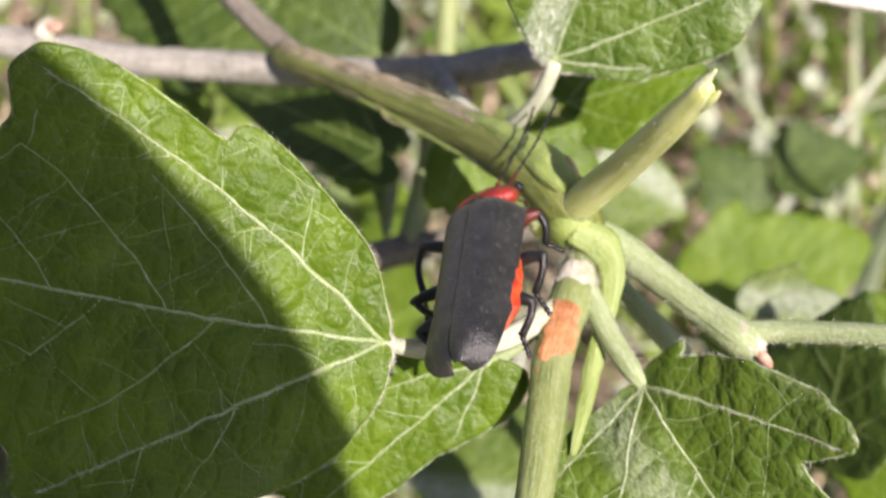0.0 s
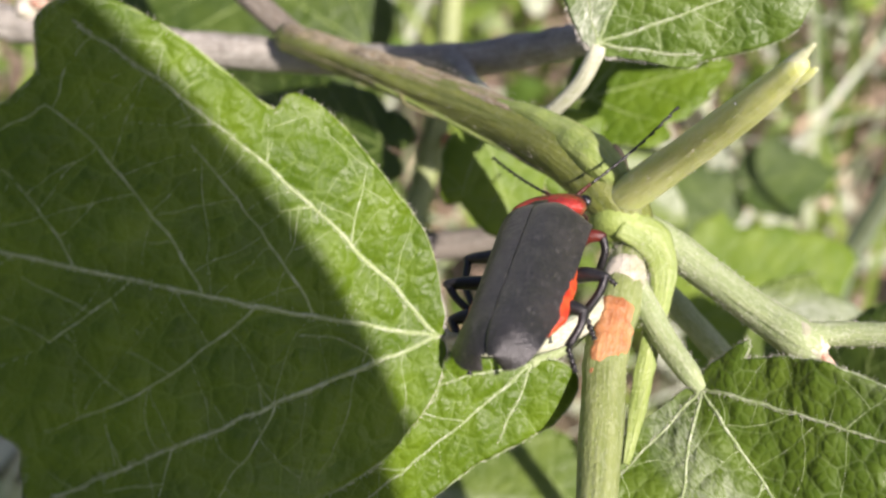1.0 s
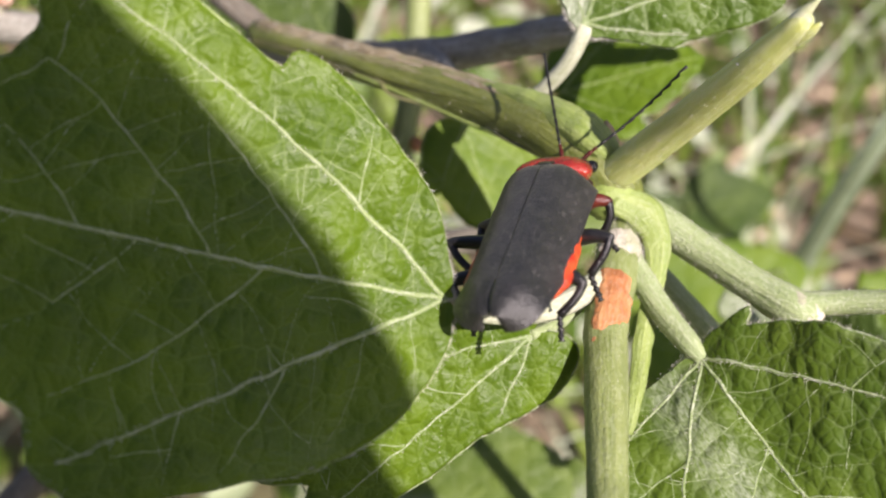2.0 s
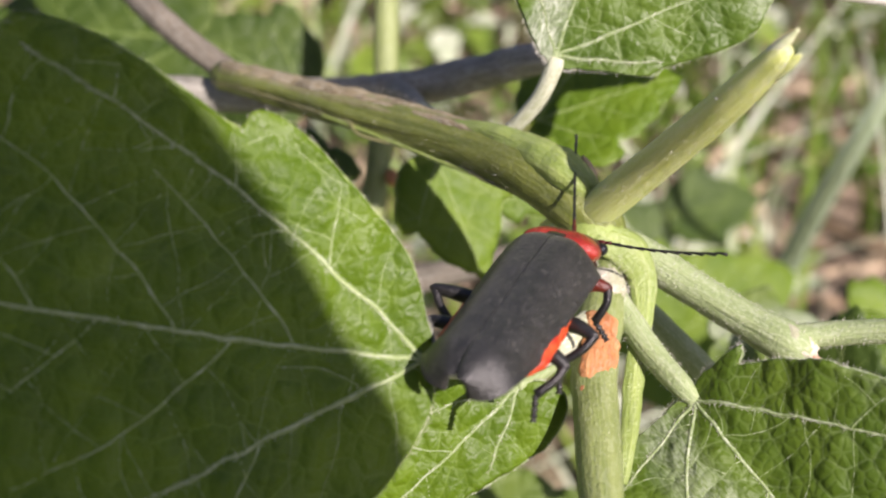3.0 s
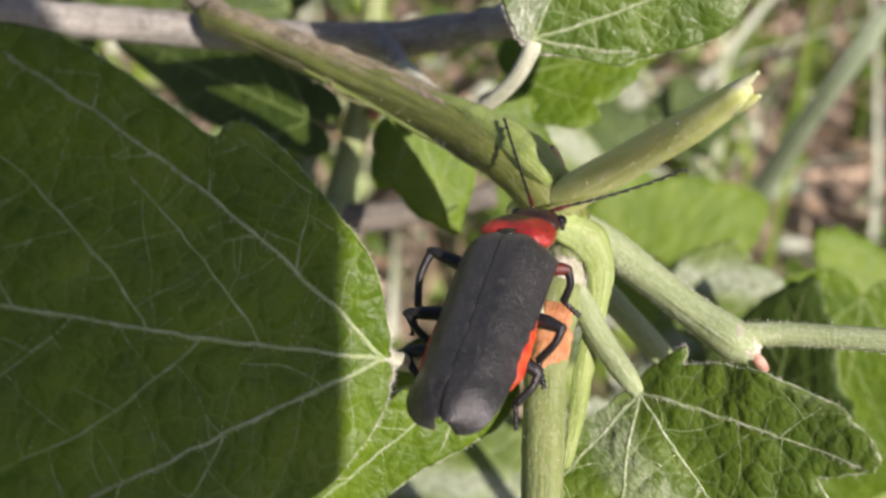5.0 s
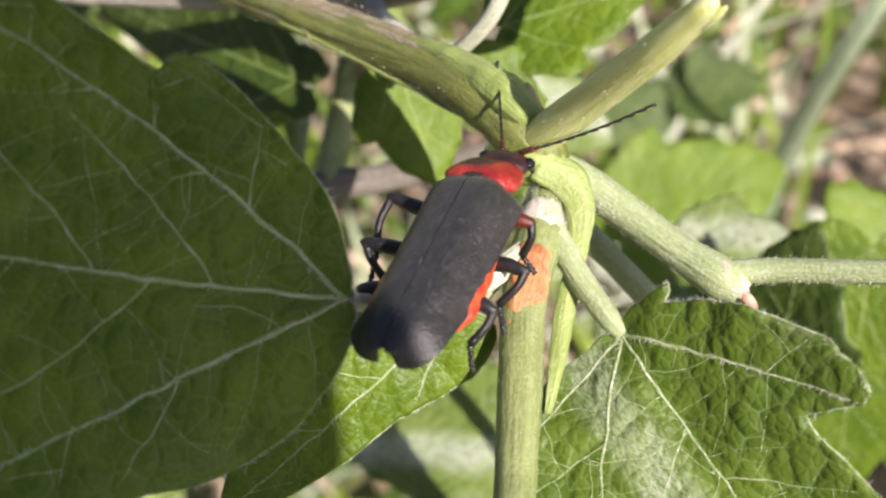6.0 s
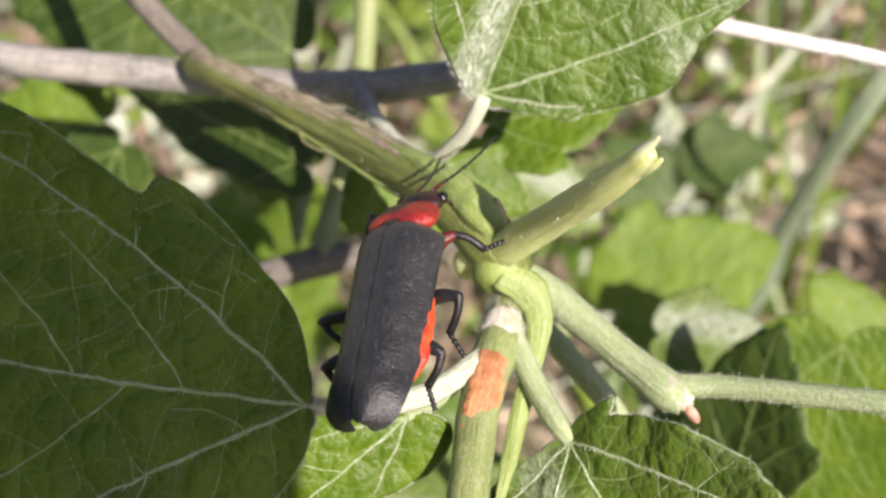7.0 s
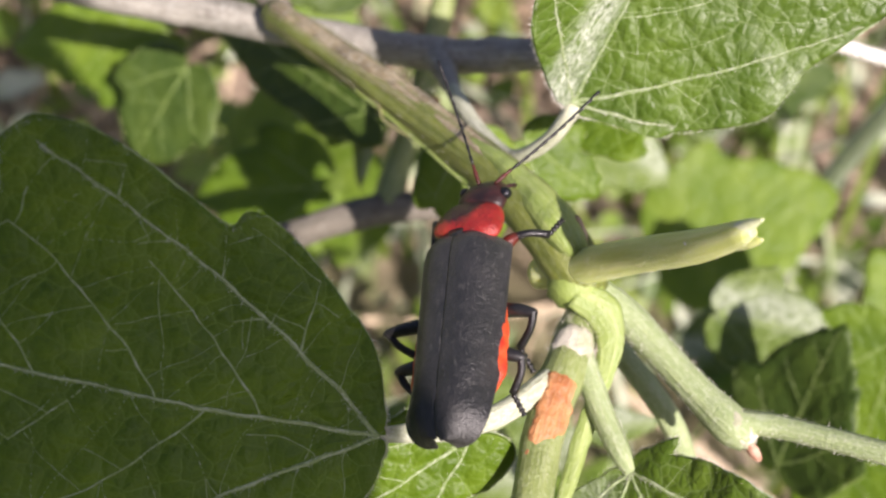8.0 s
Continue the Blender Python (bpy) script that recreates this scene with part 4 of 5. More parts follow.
def build_back_leaves():
    # Shaded and sunlit leaves differ by material: the light is in the colour.
    far_leaf("poplar leaf hanging under the grey twig, shade in its colour", (-7.2, 4.6, -31.0), (-0.84, 0.30, -0.45), (-0.58, 0.15, 0.80), 28, M_LEAF_SHADE, 11, slim=0.24)
    far_leaf("sunlit green leaf in the gap under the twig", (-14.6, -8.3, -92.0), (-0.91, -0.06, -0.41), (0.25, 0.2, 0.95), 29.0, M_LEAF_LIT, 33, slim=0.8)
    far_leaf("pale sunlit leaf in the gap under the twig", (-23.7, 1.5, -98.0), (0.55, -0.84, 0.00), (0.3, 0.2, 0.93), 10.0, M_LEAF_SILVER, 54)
    far_leaf("sunlit yellow-green leaf above the fork arm", (-22.9, -17.8, -78.0), (0.77, 0.63, 0.00), (0.3, 0.2, 0.93), 9.3, M_LEAF_LIT, 56)
    far_leaf("narrow pale leaf curling down beside the back stem", (-8.6, 4.0, -40.0), (0.05, -1.0, 0.0), (0.35, 0.1, 0.93), 7.5, M_LEAF_SILVER, 58, slim=0.28)
    far_leaf("narrow silvery leaf curling in the sun", (22.3, -17.4, -54.0), (0.88, 0.47, 0.00), (0.1, 0.4, 0.9), 11.9, M_LEAF_SILVER, 51, slim=0.8)
    far_leaf("pale woolly leaf behind the node", (8.8, 3.4, -46.8), (0.9, -0.42, 0.0), (0.1, 0.3, 0.9), 8.5, M_LEAF_SILVER, 52)
    far_leaf("green leaf close behind the node", (4.0, 5.4, -22.0), (0.88, -0.48, 0.0), (0.2, 0.1, 0.95), 6.0, M_LEAF, 53)
    far_leaf("leaf behind the old shoot, shade in its colour", (-20.4, 17.7, -50.0), (-0.99, 0.13, 0.00), (-0.1, 0.2, 0.97), 18.8, M_LEAF_SHADE, 59)
    far_leaf("dark green poplar leaf above the grey twig", (-11.0, 13.2, -50), (-0.86, 0.50, 0.05), (0, 0.2, 1), 12, M_LEAF_SHADE, 12)
    far_leaf("broad bright green poplar leaf in the sun", (20.5, -12.5, -76.0), (0.84, 0.50, 0.12), (-0.1, 0.3, 0.9), 19.5, M_LEAF_LIT, 13)
    far_leaf("bright green leaf between the stems", (0.2, 5.4, -19), (0.35, -0.9, 0.1), (0.1, 0.4, 0.9), 7.5, M_LEAF_LIT, 14)
    far_leaf("deep green leaf behind the silvery leaf", (6.4, 8.0, -24), (0.92, 0.30, 0.1), (0.1, 0.5, 0.85), 9.5, M_LEAF, 15)
    far_leaf("light green poplar leaf low beside the branch", (32.7, -6.9, -33.0), (-0.10, -1.00, 0.00), (-0.25, 0.25, 0.92), 19.0, M_LEAF, 16)
    far_leaf("dark blue-green leaf behind the side shoot", (38.1, -17.4, -46.0), (-1.00, 0.01, 0.00), (-0.3, 0.25, 0.92), 15.4, M_LEAF, 57)
    far_leaf("sunlit yellow-green leaf far behind the twig", (-28.0, 6.4, -52.0), (-0.98, -0.18, 0.05), (0.3, 0.25, 0.92), 15, M_LEAF_LIT, 31, slim=0.85)
    far_leaf("sunlit yellow-green leaf low behind the fork", (-14.2, -16.8, -104.7), (-0.93, -0.36, 0.0), (0.05, 0.35, 0.9), 16.8, M_LEAF_LIT, 34)
    far_leaf("shaded dark green leaf below the twig", (-14.3, -6.6, -57.2), (-0.98, -0.18, 0.0), (0.05, 0.35, 0.9), 13.0, M_LEAF, 37)
    far_leaf("silvery lobed leaf turned to the sun", (19.6, -6.9, -33.0), (0.95, -0.02, 0.2), (0.1, 0.4, 0.9), 8.6, M_LEAF_SILVER, 38)
    far_leaf("dark green leaf deep in the undergrowth", (31.9, -3.0, -124.8), (-0.7, 0.72, 0.0), (0.05, 0.35, 0.9), 13.1, M_LEAF_SHADE, 39)
    far_leaf("dark green rounded leaf deep in the undergrowth", (34.6, 3.0, -124.8), (0.98, 0.21, 0.0), (0.05, 0.35, 0.9), 13.1, M_LEAF_SHADE, 40)
    far_leaf("pale silvery leaf behind the cut stub", (10.4, -3.0, -78.0), (0.96, 0.29, 0.0), (0, 0.6, 0.75), 6.0, M_LEAF_SILVER, 41)
    # Dark leaf added in place of the shadow on the light green leaf.
    far_leaf("shade on the light green leaf, made as a dark leaf", (24.2, -15.2, -26.0), (0.06, 0.98, 0.3), (-0.74, -0.2, 0.64), 11.6, M_LEAF_SHADE, 43)
    far_leaf("bright green leaf at the edge of the clump", (40.2, -11.9, -46.8), (-0.57, 0.82, 0.0), (0.05, 0.35, 0.9), 10.7, M_LEAF_LIT, 44)
    far_leaf("sunlit green leaf high behind the twig", (-28.5, 7.4, -119.7), (0.71, -0.7, 0.0), (0.05, 0.35, 0.9), 10.1, M_LEAF_LIT, 45)
    far_leaf("pale leaf lying behind the forked shoots", (11.7, -16.1, -30.0), (0.96, 0.29, 0.00), (0.1, 0.4, 0.9), 5.0, M_LEAF_SILVER, 60, slim=0.6)
    far_leaf("pale silvery leaf low under the branch", (10.6, -19.6, -39.0), (-0.7, -0.72, 0.0), (0, 0.5, 0.8), 6.0, M_LEAF_SILVER, 47)
    far_leaf("leaf under the branch, shade in its colour", (-0.1, -29.2, -46.8), (0.99, -0.12, 0.0), (0.05, 0.35, 0.9), 11.8, M_LEAF_SHADE, 48)
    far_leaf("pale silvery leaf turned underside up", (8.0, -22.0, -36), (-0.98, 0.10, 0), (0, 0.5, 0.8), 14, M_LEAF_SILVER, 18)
    far_leaf("bright green leaf under the grey twig", (-8.6, 3.4, -37), (-0.98, 0.0, 0.1), (0.2, 0.3, 0.93), 5, M_LEAF_LIT, 20)
    far_leaf("green leaf beside the large leaf, shade in its colour", (-24.4, 4.4, -45.0), (-0.46, -0.88, 0.0), (-0.1, 0.2, 0.97), 10.5, M_LEAF_SHADE, 22)


def build_grass_blade():
    t = thing("grass_blade", at(*(46.6, -21.5, -135.2)), "broad blue-green grass blade leaning out of the weeds", "grass")
    stem("blade", [(30.0, -70.0, -190.0, 1.31), (46.6, -21.5, -135.2, 1.48), (47.8, -7.7, -119.6, 1.56), (48.8, 3.2, -104.0, 1.48), (51.0, 11.6, -93.6, 1.23), (55.4, 21.0, -88.4, 0.8)], M_GRASS, t, "", 0.02, 12, 8, 20, flat=0.18, flat_way=way(0, 0.3, 1))
    stem("midrib", [(30.2, -70.0, -189.6, 0.30), (46.6, -21.4, -134.8, 0.30), (47.8, -7.6, -119.2, 0.28), (48.8, 3.3, -103.6, 0.25), (51.0, 11.7, -93.2, 0.2), (55.4, 21.0, -88.1, 0.1)], M_STEM_WOOL, t, "paler middle rib", 0.02, 8, 8, 26)


build_leaves()
build_back_leaves()
build_grass_blade()


# ---------------------------------------------------------------- unseen leaf-shaped caster added to shade the large leaf
def build_shade_caster():
    ob = thing("shade_caster", Matrix.Translation(at(4.5, -11.2, 99)), "unseen leaf-shaped caster added to shade the large leaf", "leaf")
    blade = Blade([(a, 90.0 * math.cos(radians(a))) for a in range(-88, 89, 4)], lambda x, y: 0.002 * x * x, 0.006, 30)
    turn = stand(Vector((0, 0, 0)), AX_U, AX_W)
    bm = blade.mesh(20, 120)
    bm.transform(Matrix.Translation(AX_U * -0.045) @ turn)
    body = part("blade", bm, M_LEAF_SHADE, ob, here=False)
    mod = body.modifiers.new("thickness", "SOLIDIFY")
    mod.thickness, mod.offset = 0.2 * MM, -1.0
    # Made-up stalk that stands the added caster on the ground.
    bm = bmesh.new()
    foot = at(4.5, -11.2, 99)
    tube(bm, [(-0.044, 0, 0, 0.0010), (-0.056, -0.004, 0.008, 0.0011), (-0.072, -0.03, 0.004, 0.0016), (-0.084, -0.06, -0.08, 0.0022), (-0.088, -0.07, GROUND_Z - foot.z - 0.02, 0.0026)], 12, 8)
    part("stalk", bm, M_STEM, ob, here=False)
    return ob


SHADE_CASTER = build_shade_caster()
# seconds, u, v of its middle in plan millimetres, set by where its shadow falls
SHADE_PATH = [(0, 4.8, -9.3), (0.3, 2.0, -0.7), (0.5, 2.9, 6.1), (0.6, 4.9, -1.2), (0.7, 3.3, 0.9), (1, 5.6, -9.3), (1.2, 7.8, -15.5), (2.3, 6.2, -10.6), (2.5, 6.2, -10.6), (3, 3.3, -4.9), (3.5, 5.9, -9.3), (4, 5.9, -11.5), (4.5, 1.9, -3.7), (5, -0.9, 15.5), (5.2, 1.7, 5.5), (6.3, 3.3, 4.1), (6.5, 3.2, 4.1), (7, 3.0, 5.6), (7.5, 3.4, 5.6), (8, 3.6, 5.6)]


# ---------------------------------------------------------------- the beetle
def elytron_mesh(side):
    """Wing case in millimetres of the beetle's own space: y forward from the tail, x to its right, z up from the seam."""
    bm = bmesh.new()
    grid = []
    start = 0.25 if side > 0 else 0.40
    for i in range(57):
        s = (i / 56) ** 1.6
        y = start + (10.3 - start) * s
        d = y - start
        half = 0.46 + 1.42 * (1 - max(0.0, 1 - d / 1.7) ** 2.5) ** 0.4 + 0.36 * s ** 0.7
        half -= 0.34 * max(0.0, (s - 0.93) / 0.07) ** 2
        inner = (-0.03 if side > 0 else 0.0) + 0.16 * (1 - math.sqrt(1 - max(0.0, 1 - d / 0.4) ** 2))
        half = max(half, inner + 0.12)
        row = []
        for j in range(25):
            q = j / 24
            x = inner + (half - inner) * q
            z = 0.40 * math.cos(q * math.pi / 2) - 0.22 + 0.05 * math.sin(min(1.0, q / 0.7) * math.pi)
            z -= (0.45 + 0.70 * min(1.0, s / 0.30)) * max(0.0, (q - 0.30) / 0.70) ** 2.4
            z += 0.10 * max(0.0, (q - 0.93) / 0.07)
            z -= 0.60 * max(0.0, 1 - s / 0.16) ** 2 + 0.35 * max(0.0, (s - 0.9) / 0.1) ** 2
            z += 0.05 * noise.noise(Vector((x * 1.1 * side, s * 9, 3 * side)))
            z += 0.015 * (side > 0)
            row.append(bm.verts.new((side * x * MM, y * MM, z * MM)))
        grid.append(row)
    for a, b in zip(grid, grid[1:]):
        for j in range(24):
            quad = (a[j], a[j + 1], b[j + 1], b[j])
            bm.faces.new(quad if side > 0 else quad[::-1])
    return bm


def body_tube(rows, sides=20):
    """A body along y from rows y, half width, half height, z."""
    bm = bmesh.new()
    rings = []
    for y, wide, high, z in rows:
        rings.append([bm.verts.new((wide * MM * math.cos(a), y * MM, (z + high * math.sin(a)) * MM)) for a in (2 * math.pi * s / sides for s in range(sides))])
    for a, b in zip(rings, rings[1:]):
        for s in range(sides):
            e = (s + 1) % sides
            bm.faces.new((a[e], a[s], b[s], b[e]))
    bm.faces.new(rings[0])
    bm.faces.new(rings[-1][::-1])
    return bm


def limb(rows, sides=9, steps=4):
    bm = bmesh.new()
    tube(bm, [(x * MM, y * MM, z * MM, r * MM) for x, y, z, r in rows], sides, steps)
    return bm


def build_beetle():
    b = thing("soldier_beetle", Matrix(), "black soldier beetle with a red thorax climbing on the branch", "beetle")
    for side in (-1, 1):
        e = part("elytron", elytron_mesh(side), M_ELYTRON, b, "matt black wing case", here=False)
        mod = e.modifiers.new("thickness", "SOLIDIFY")
        mod.thickness, mod.offset = 0.12 * MM, -1.0
    rows = []
    for k in range(43):
        y = 2.3 + 6.8 * k / 42
        f = k / 42
        ring = 1 - 0.02 * (0.5 + 0.5 * math.cos(f * 7 * 2 * math.pi)) ** 3
        wide = 2.24 * min(1.0, 0.60 + 1.35 * f ** 0.7) * ring * (1 - 0.50 * max(0.0, f - 0.48))
        rows.append((y, wide, 0.78 * min(1.0, 0.4 + 2.2 * f) * ring, -1.46))
    part("abdomen", body_tube(rows), M_RED, b, "orange-red segmented abdomen", here=False)
    part("breast", body_tube([(6.2, 1.2, 0.6, -1.9), (7.2, 1.75, 1.0, -1.75), (8.6, 1.75, 1.1, -1.6), (9.8, 1.45, 1.0, -1.35), (10.6, 0.9, 0.7, -1.2)]), M_BLACK, b, "black underside", here=False)
    # thorax shield
    bm = bmesh.new()
    bmesh.ops.create_uvsphere(bm, u_segments=32, v_segments=20, radius=1.0)
    for v in bm.verts:
        x, y, z = v.co
        sq = 1.0 / max(1e-6, (abs(x) ** 2.8 + abs(y) ** 2.8) ** (1 / 2.8)) * math.hypot(x, y) if math.hypot(x, y) > 1e-6 else 1.0
        x, y = x * sq, y * sq
        dent = -0.04 * math.exp(-(x / 0.14) ** 2) * (z > 0)
        rim = 0.03 * max(0, math.hypot(x, y) - 0.82) * (z > -0.2)
        v.co = Vector((1.64 * x * (1 - 0.20 * y) * MM, (11.35 + 1.22 * y) * MM, (-0.92 + (0.74 * z + dent + rim) - 0.34 * y) * MM))
    bm.transform(Matrix.Translation((0, -0.0102, 0)))
    shield = part("pronotum", bm, M_PRONOTUM, b, "glossy red thorax shield with a dark spot", here=False)
    shield.matrix_basis = Matrix.Translation((0, 0.0102, 0))
    # scutellum
    part("scutellum", body_tube([(9.85, 0.05, 0.03, 0.0), (10.15, 0.3, 0.08, -0.06), (10.5, 0.42, 0.1, -0.20)], 10), M_BLACK, b, "", here=False)
    head = part("head", body_tube([(12.0, 1.10, 0.5, -1.22), (12.6, 1.20, 0.60, -1.26), (13.1, 1.16, 0.58, -1.40), (13.55, 0.88, 0.48, -1.62), (13.9, 0.50, 0.31, -1.88), (14.1, 0.22, 0.16, -2.02)]), M_HEAD, b, "dark head", here=False)
    for side in (-1, 1):
        bm = bmesh.new()
        bmesh.ops.create_icosphere(bm, subdivisions=3, radius=0.29 * MM)
        bm.transform(Matrix.Translation((side * 1.06 * MM, 13.05 * MM, -1.30 * MM)))
        part("eye", bm, M_EYE, head, here=False)
        part("palp", limb([(side * 0.3, 13.9, -2.1, 0.08), (side * 0.5, 14.2, -2.45, 0.09), (side * 0.42, 14.35, -2.7, 0.12)]), M_HEAD, head, here=False)
    made = {"beetle": b, "pronotum": shield, "head": head}
    for side, name in ((-1, "left"), (1, "right")):
        rows = [(0, 0, 0, 0.09), (0, 0.6, 0.05, 0.11), (0, 0.65, 0.05, 0.07), (0, 0.95, 0.08, 0.09)]
        base = part("antenna", limb(rows), M_FEMUR, b, "thin antenna, red at its base", here=False)
        rows = []
        for k in range(10):
            y = 0.95 + 0.54 * k
            rows += [(0, y, 0.06 + 0.006 * k * k, 0.050), (0, y + 0.43, 0.07 + 0.006 * k * k, 0.085)]
        part("whip", limb(rows, 8, 2), M_BLACK, base, "black beaded antenna whip", here=False)
        base.matrix_basis = Matrix.Translation((side * 0.42 * MM, 13.5 * MM, -1.20 * MM))
        made["antenna_" + name] = base
        for pair, (hip_y, knee, ankle, toe) in enumerate((
            (9.5, (1.60, 0.15, -0.05), (1.25, -0.45, -1.35), (1.9, -0.7, -2.1)),
            (7.1, (2.20, -0.55, 0.05), (1.30, -1.55, -0.95), (1.7, -2.4, -1.8)),
            (4.8, (1.65, -0.60, -0.10), (0.85, -1.65, -0.90), (1.0, -2.4, -1.7)),
        )):
            if side < 0 and pair == 0:
                knee, ankle, toe = (2.9, 0.5, 0.3), (3.0, -1.7, -1.0), (3.1, -2.8, -1.9)
            elif side < 0:
                knee, ankle, toe = ((1.28 * a, c + 0.3, d + 0.15) for a, c, d in (knee, ankle, toe))
            knee, ankle, toe = ((side * a, c, d) for a, c, d in (knee, ankle, toe))
            femur = M_FEMUR if pair == 0 and side > 0 else M_BLACK
            leg = part("leg", limb([(0, 0, -0.3, 0.28), (0.25 * knee[0], 0.2 * knee[1], -0.15, 0.34), (0.65 * knee[0], 0.6 * knee[1], 0.08, 0.32), (*knee, 0.22), (knee[0] * 1.06, knee[1], knee[2] - 0.08, 0.10)]), femur, b, "dark red thigh" if pair == 0 and side > 0 else "", here=False)
            bow = [(a + c) / 2 for a, c in zip(knee, ankle)]
            shin = part("tibia", limb([(*knee, 0.20), (bow[0] + side * 0.22, bow[1], bow[2] + 0.1, 0.17), (*ankle, 0.19)]), M_BLACK, leg, here=False)
            rows = []
            for k in range(5):
                f, e = k / 5, (k + 0.62) / 5
                rows += [(*(a + (c - a) * f for a, c in zip(ankle, toe)), 0.085), (*(a + (c - a) * e for a, c in zip(ankle, toe)), 0.15)]
            foot = part("tarsus", limb(rows, 8, 2), M_BLACK, leg, here=False)
            leg.matrix_basis = Matrix.Translation((side * 0.95 * MM, hip_y * MM, -1.75 * MM))
            made["leg_%s_%d" % (name, pair)] = leg
            made["shin_%s_%d" % (name, pair)] = (shin, foot, Matrix.Translation(Vector(knee) * MM))
    return made


BEETLE = build_beetle()

# tail and front of the wing cases, in plan millimetres, and the roll to its left in degrees
CRAWL = [
    (0, (2.82, -3.68, 9.78), (2.90, 2.57, 1.59), 2),
    (0.3, (2.32, -3.14, 9.78), (3.03, 1.96, 0.86), 2),
    (0.5, (1.78, -2.90, 9.78), (2.43, 2.06, 0.80), 2),
    (0.6, (1.79, -3.31, 9.78), (2.60, 1.99, 0.98), 2),
    (0.7, (1.83, -3.28, 9.78), (2.34, 2.14, 1.03), 2),
    (1, (1.49, -3.62, 9.78), (3.40, 1.87, 1.28), 2),
    (1.2, (1.15, -3.86, 9.78), (3.37, 1.88, 1.51), 4),
    (2.3, (1.00, -3.71, 9.78), (4.17, 2.14, 1.91), 3),
    (2.5, (0.73, -3.30, 9.78), (4.68, 1.75, 1.71), 3),
    (3, (0.57, -3.69, 9.78), (5.02, 1.11, 1.83), 3),
    (3.5, (1.18, -3.06, 9.78), (4.00, 1.68, 1.10), 2),
    (4, (1.39, -3.07, 9.78), (2.65, 1.85, 0.80), -12),
    (4.5, (1.27, -4.07, 9.78), (4.38, 2.00, 2.06), 4),
    (5, (1.73, -5.00, 9.78), (4.55, 1.30, 2.13), 4),
    (5.2, (1.53, -4.47, 9.78), (5.04, 0.73, 1.61), 4),
    (6.3, (1.10, -4.78, 9.78), (4.23, 1.67, 2.39), 2),
    (6.5, (1.58, -4.35, 9.78), (4.09, 2.82, 2.82), 4),
    (7, (1.80, -3.30, 9.78), (2.45, 3.89, 2.42), 6),
    (7.3, (2.43, -2.89, 9.78), (1.61, 3.66, 1.87), 2),
    (7.5, (2.53, -2.89, 9.78), (1.15, 3.75, 2.00), 2),
    (7.6, (2.45, -3.06, 9.78), (1.21, 3.63, 2.04), 2),
    (8, (2.10, -2.02, 9.78), (1.52, 4.63, 1.93), 2),
]


def beetle_pose(tail, front, roll):
    m = stand(at(*tail), at(*front) - at(*tail), way(-0.35, 0.1, 1.0))
    return m @ pose(0, 0, 0, 0, -roll, 0)


# seconds, then turn to the beetle's left and lift in degrees, of the left and of the right antenna
FEEL = [(0, -18, 10, -24, 10), (0.5, 8, 30, 30, 12), (1.0, 46, 6, -58, 20), (1.2, 40, 14, -58, 20), (2.3, 18, 40, -72, 34), (2.5, 16, 44, -72, 36), (3.0, 26, 26, -98, 6), (3.5, 12, 16, -92, 8), (4.0, -16, 2, -36, 4), (4.5, 38, 8, -28, 10), (5.0, 36, 8, -62, 6), (5.2, 33, 6, -62, 8), (6.3, 26, 0, -70, 18), (6.5, 24, -2, -72, 22), (7.0, 16, -24, -8, -20), (7.5, 0, -20, -10, -14), (8.0, 24, 22, -40, -6)]


# seconds, then degrees by which the head and thorax are raised and turned to the beetle's left
NOD = [(0, -16, 0), (0.5, -14, 0), (1.2, -12, -3), (2.5, -14, -4), (3.0, -14, -4), (3.5, -16, -4), (4.0, -26, 0), (4.5, -9, -4), (5.2, -8, -11), (6.3, 2, -8), (6.5, 4, -8), (7.0, -10, -6), (7.5, -12, -8), (8.0, 4, -15)]
# seconds and degrees by which the left fore leg is drawn in under the body
TUCK = [(0, 0), (0.5, 5), (1.2, 15), (2.3, 42), (4.0, 42), (4.5, 0), (8.0, 0)]
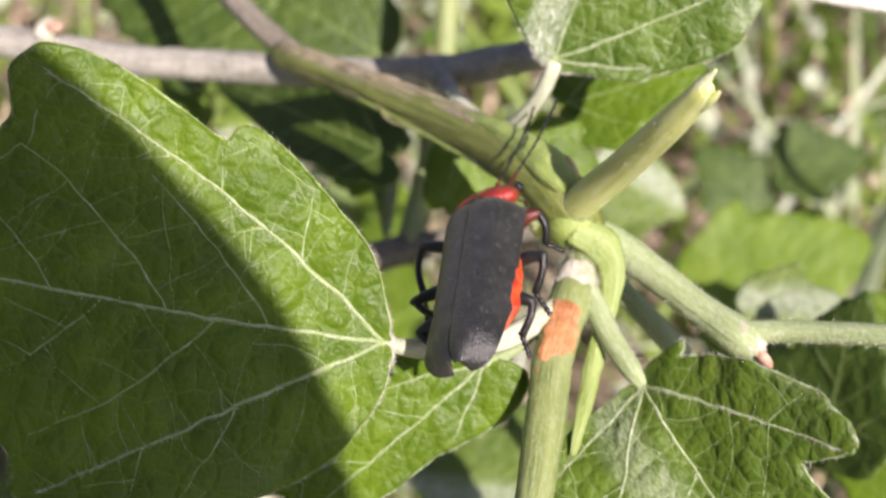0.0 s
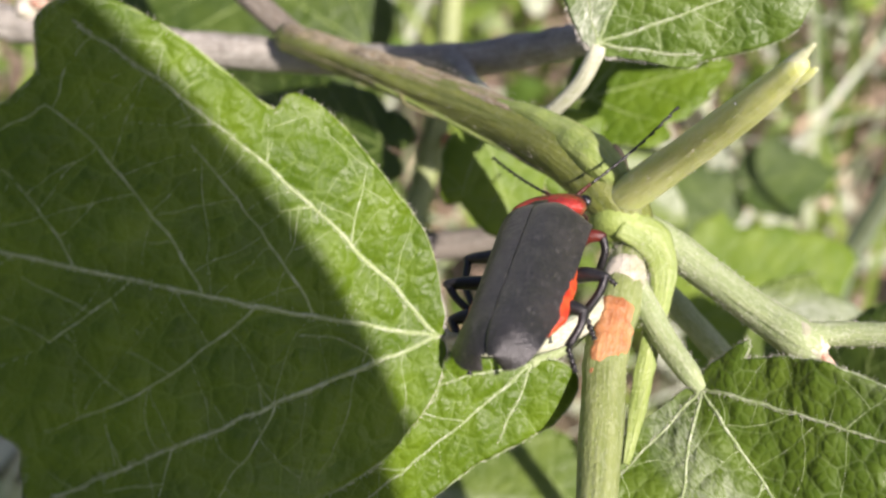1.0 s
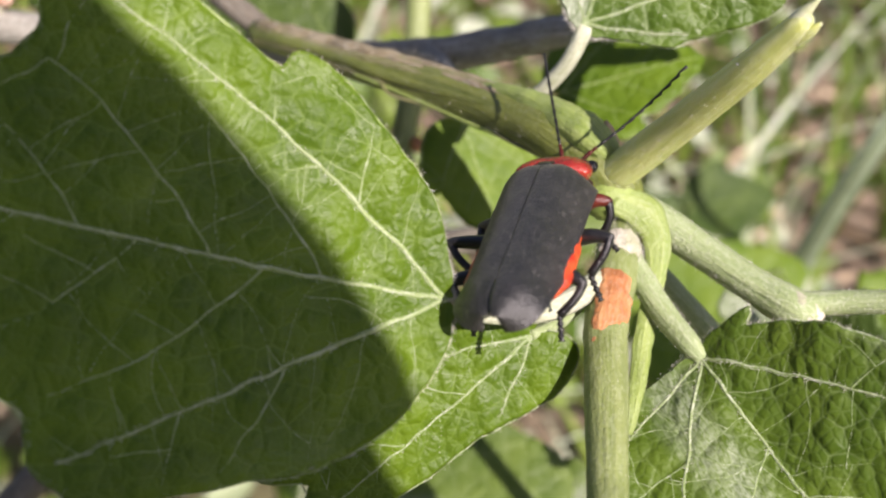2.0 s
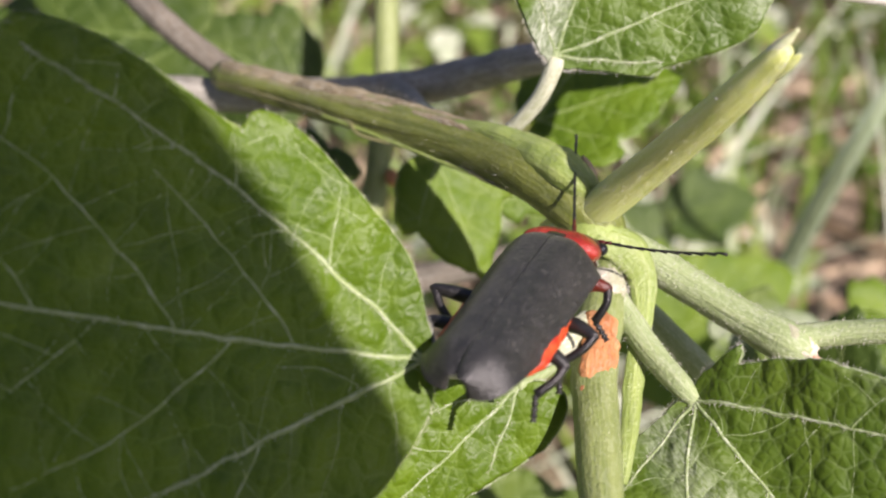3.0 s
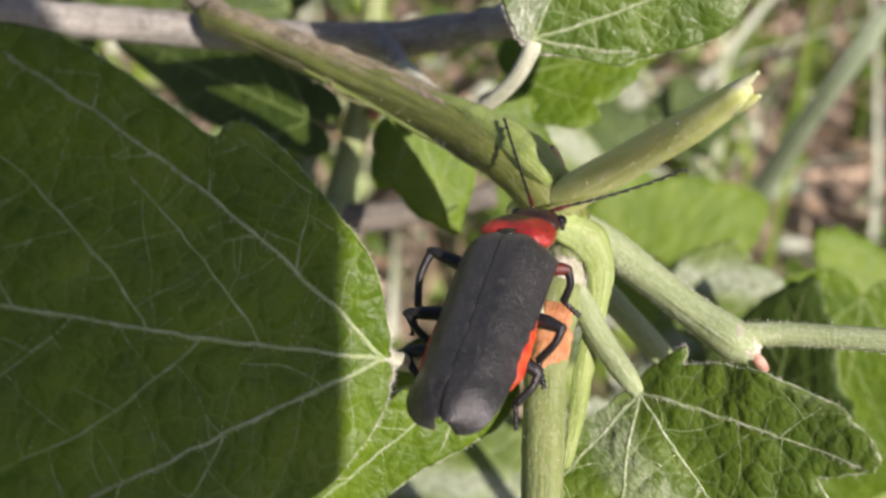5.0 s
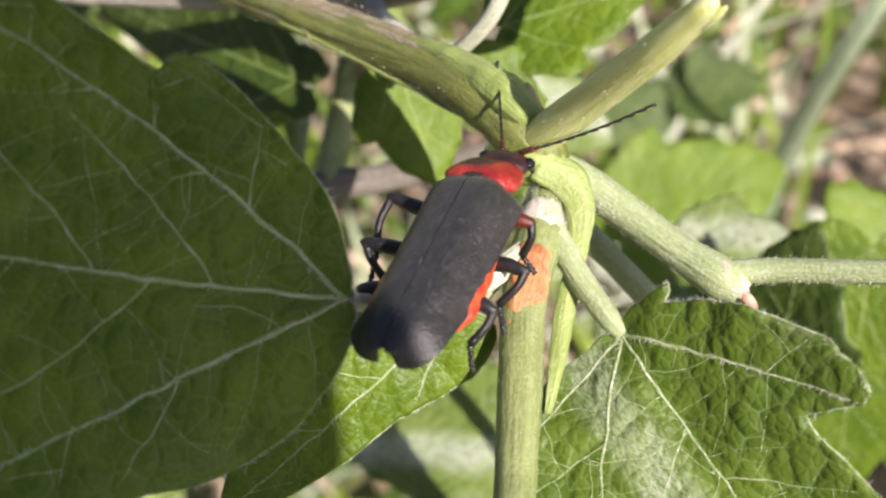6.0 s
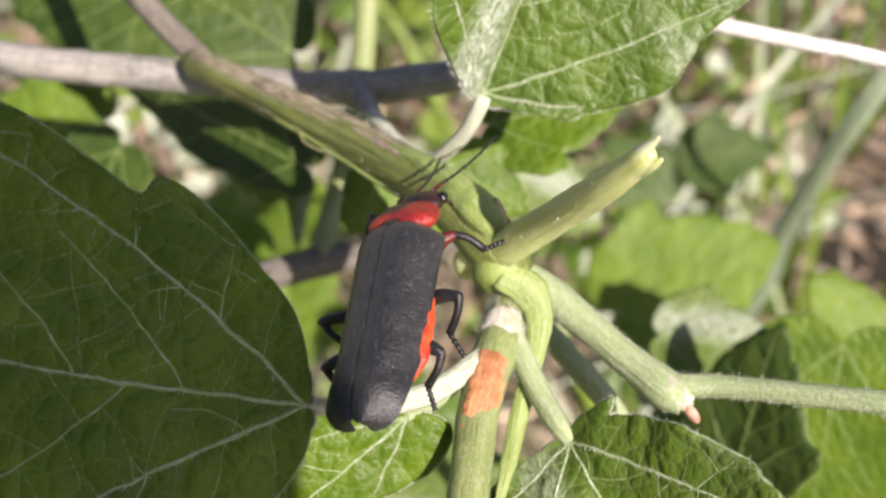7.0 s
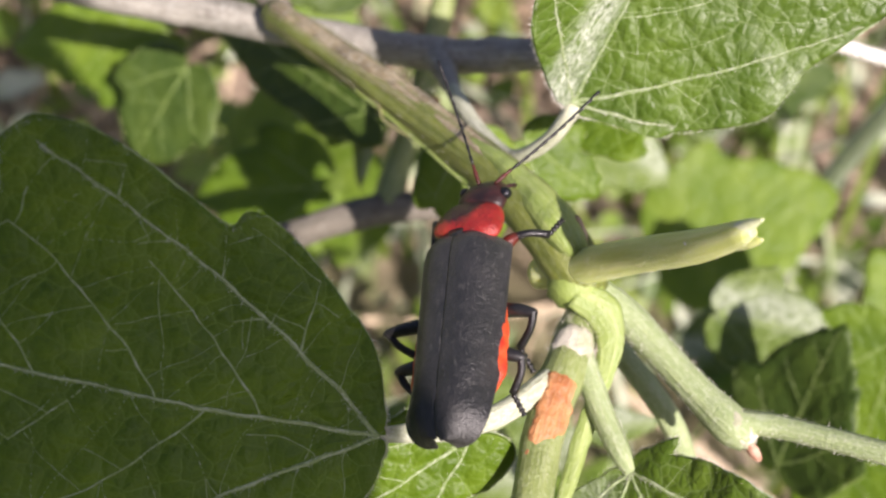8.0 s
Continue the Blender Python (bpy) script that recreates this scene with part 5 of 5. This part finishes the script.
# seconds, then degrees by which the fore legs swing forward and their shins open, left and right
REACH = [(0, 0, 0, 0, 0), (5.2, 0, 0, 0, 0), (6.5, 10, 0, 0, 0), (7.0, 55, -50, 22, 50), (7.5, 58, -60, 44, 72), (8.0, 62, -60, 40, 72)]



def motions():
    walk(BEETLE["beetle"], [(t, beetle_pose(a, f, roll)) for t, a, f, roll in CRAWL])
    walk(SHADE_CASTER, [(t, Matrix.Translation(at(u, v, 99))) for t, u, v in SHADE_PATH])
    neck = Matrix.Translation((0, 10.2 * MM, -0.9 * MM))

    def nodding(t):
        a, turn = (float(np.interp(t, [n[0] for n in NOD], [n[k] for n in NOD])) for k in (1, 2))
        return neck @ pose(0, 0, 0, a, 0, turn) @ neck.inverted()

    for called in ("pronotum", "head"):
        ob = BEETLE[called]
        base = ob.matrix_basis.copy()
        walk(ob, [(t, nodding(t) @ base) for t, _, _ in NOD])
    for name, side in (("left", -1), ("right", 1)):
        ob = BEETLE["antenna_" + name]
        base = ob.matrix_basis.copy()
        walk(ob, [(t, nodding(t) @ base @ pose(0, 0, 0, 0, 0, a if side < 0 else c) @ pose(0, 0, 0, b if side < 0 else d, 0, 0)) for t, a, b, c, d in FEEL])
        for pair in range(3):
            ob = BEETLE["leg_%s_%d" % (name, pair)]
            base = ob.matrix_basis.copy()
            rows = []
            for k in range(17):
                t = k * 0.5
                ph = 2.6 * t + pair * 2.1 + side * 1.6
                swing = float(np.interp(t, [r[0] for r in REACH], [r[1 if side < 0 else 3] for r in REACH])) if pair == 0 else 0
                tuck = float(np.interp(t, [r[0] for r in TUCK], [r[1] for r in TUCK])) if pair == 0 and side < 0 else 0
                rows.append((t, base @ pose(0, 0, 0, 0, side * 3 * math.cos(ph) - tuck, 6 * math.sin(ph) + side * swing)))
            walk(ob, rows)
            if pair == 0:
                shin, foot, knee = BEETLE["shin_%s_0" % name]
                for ob in (shin, foot):
                    walk(ob, [(t, knee @ (pose(0, 0, 0, 0, 0, -c) if side < 0 else pose(0, 0, 0, 0, -d, 0)) @ knee.inverted()) for t, _, c, _, d in REACH])


motions()
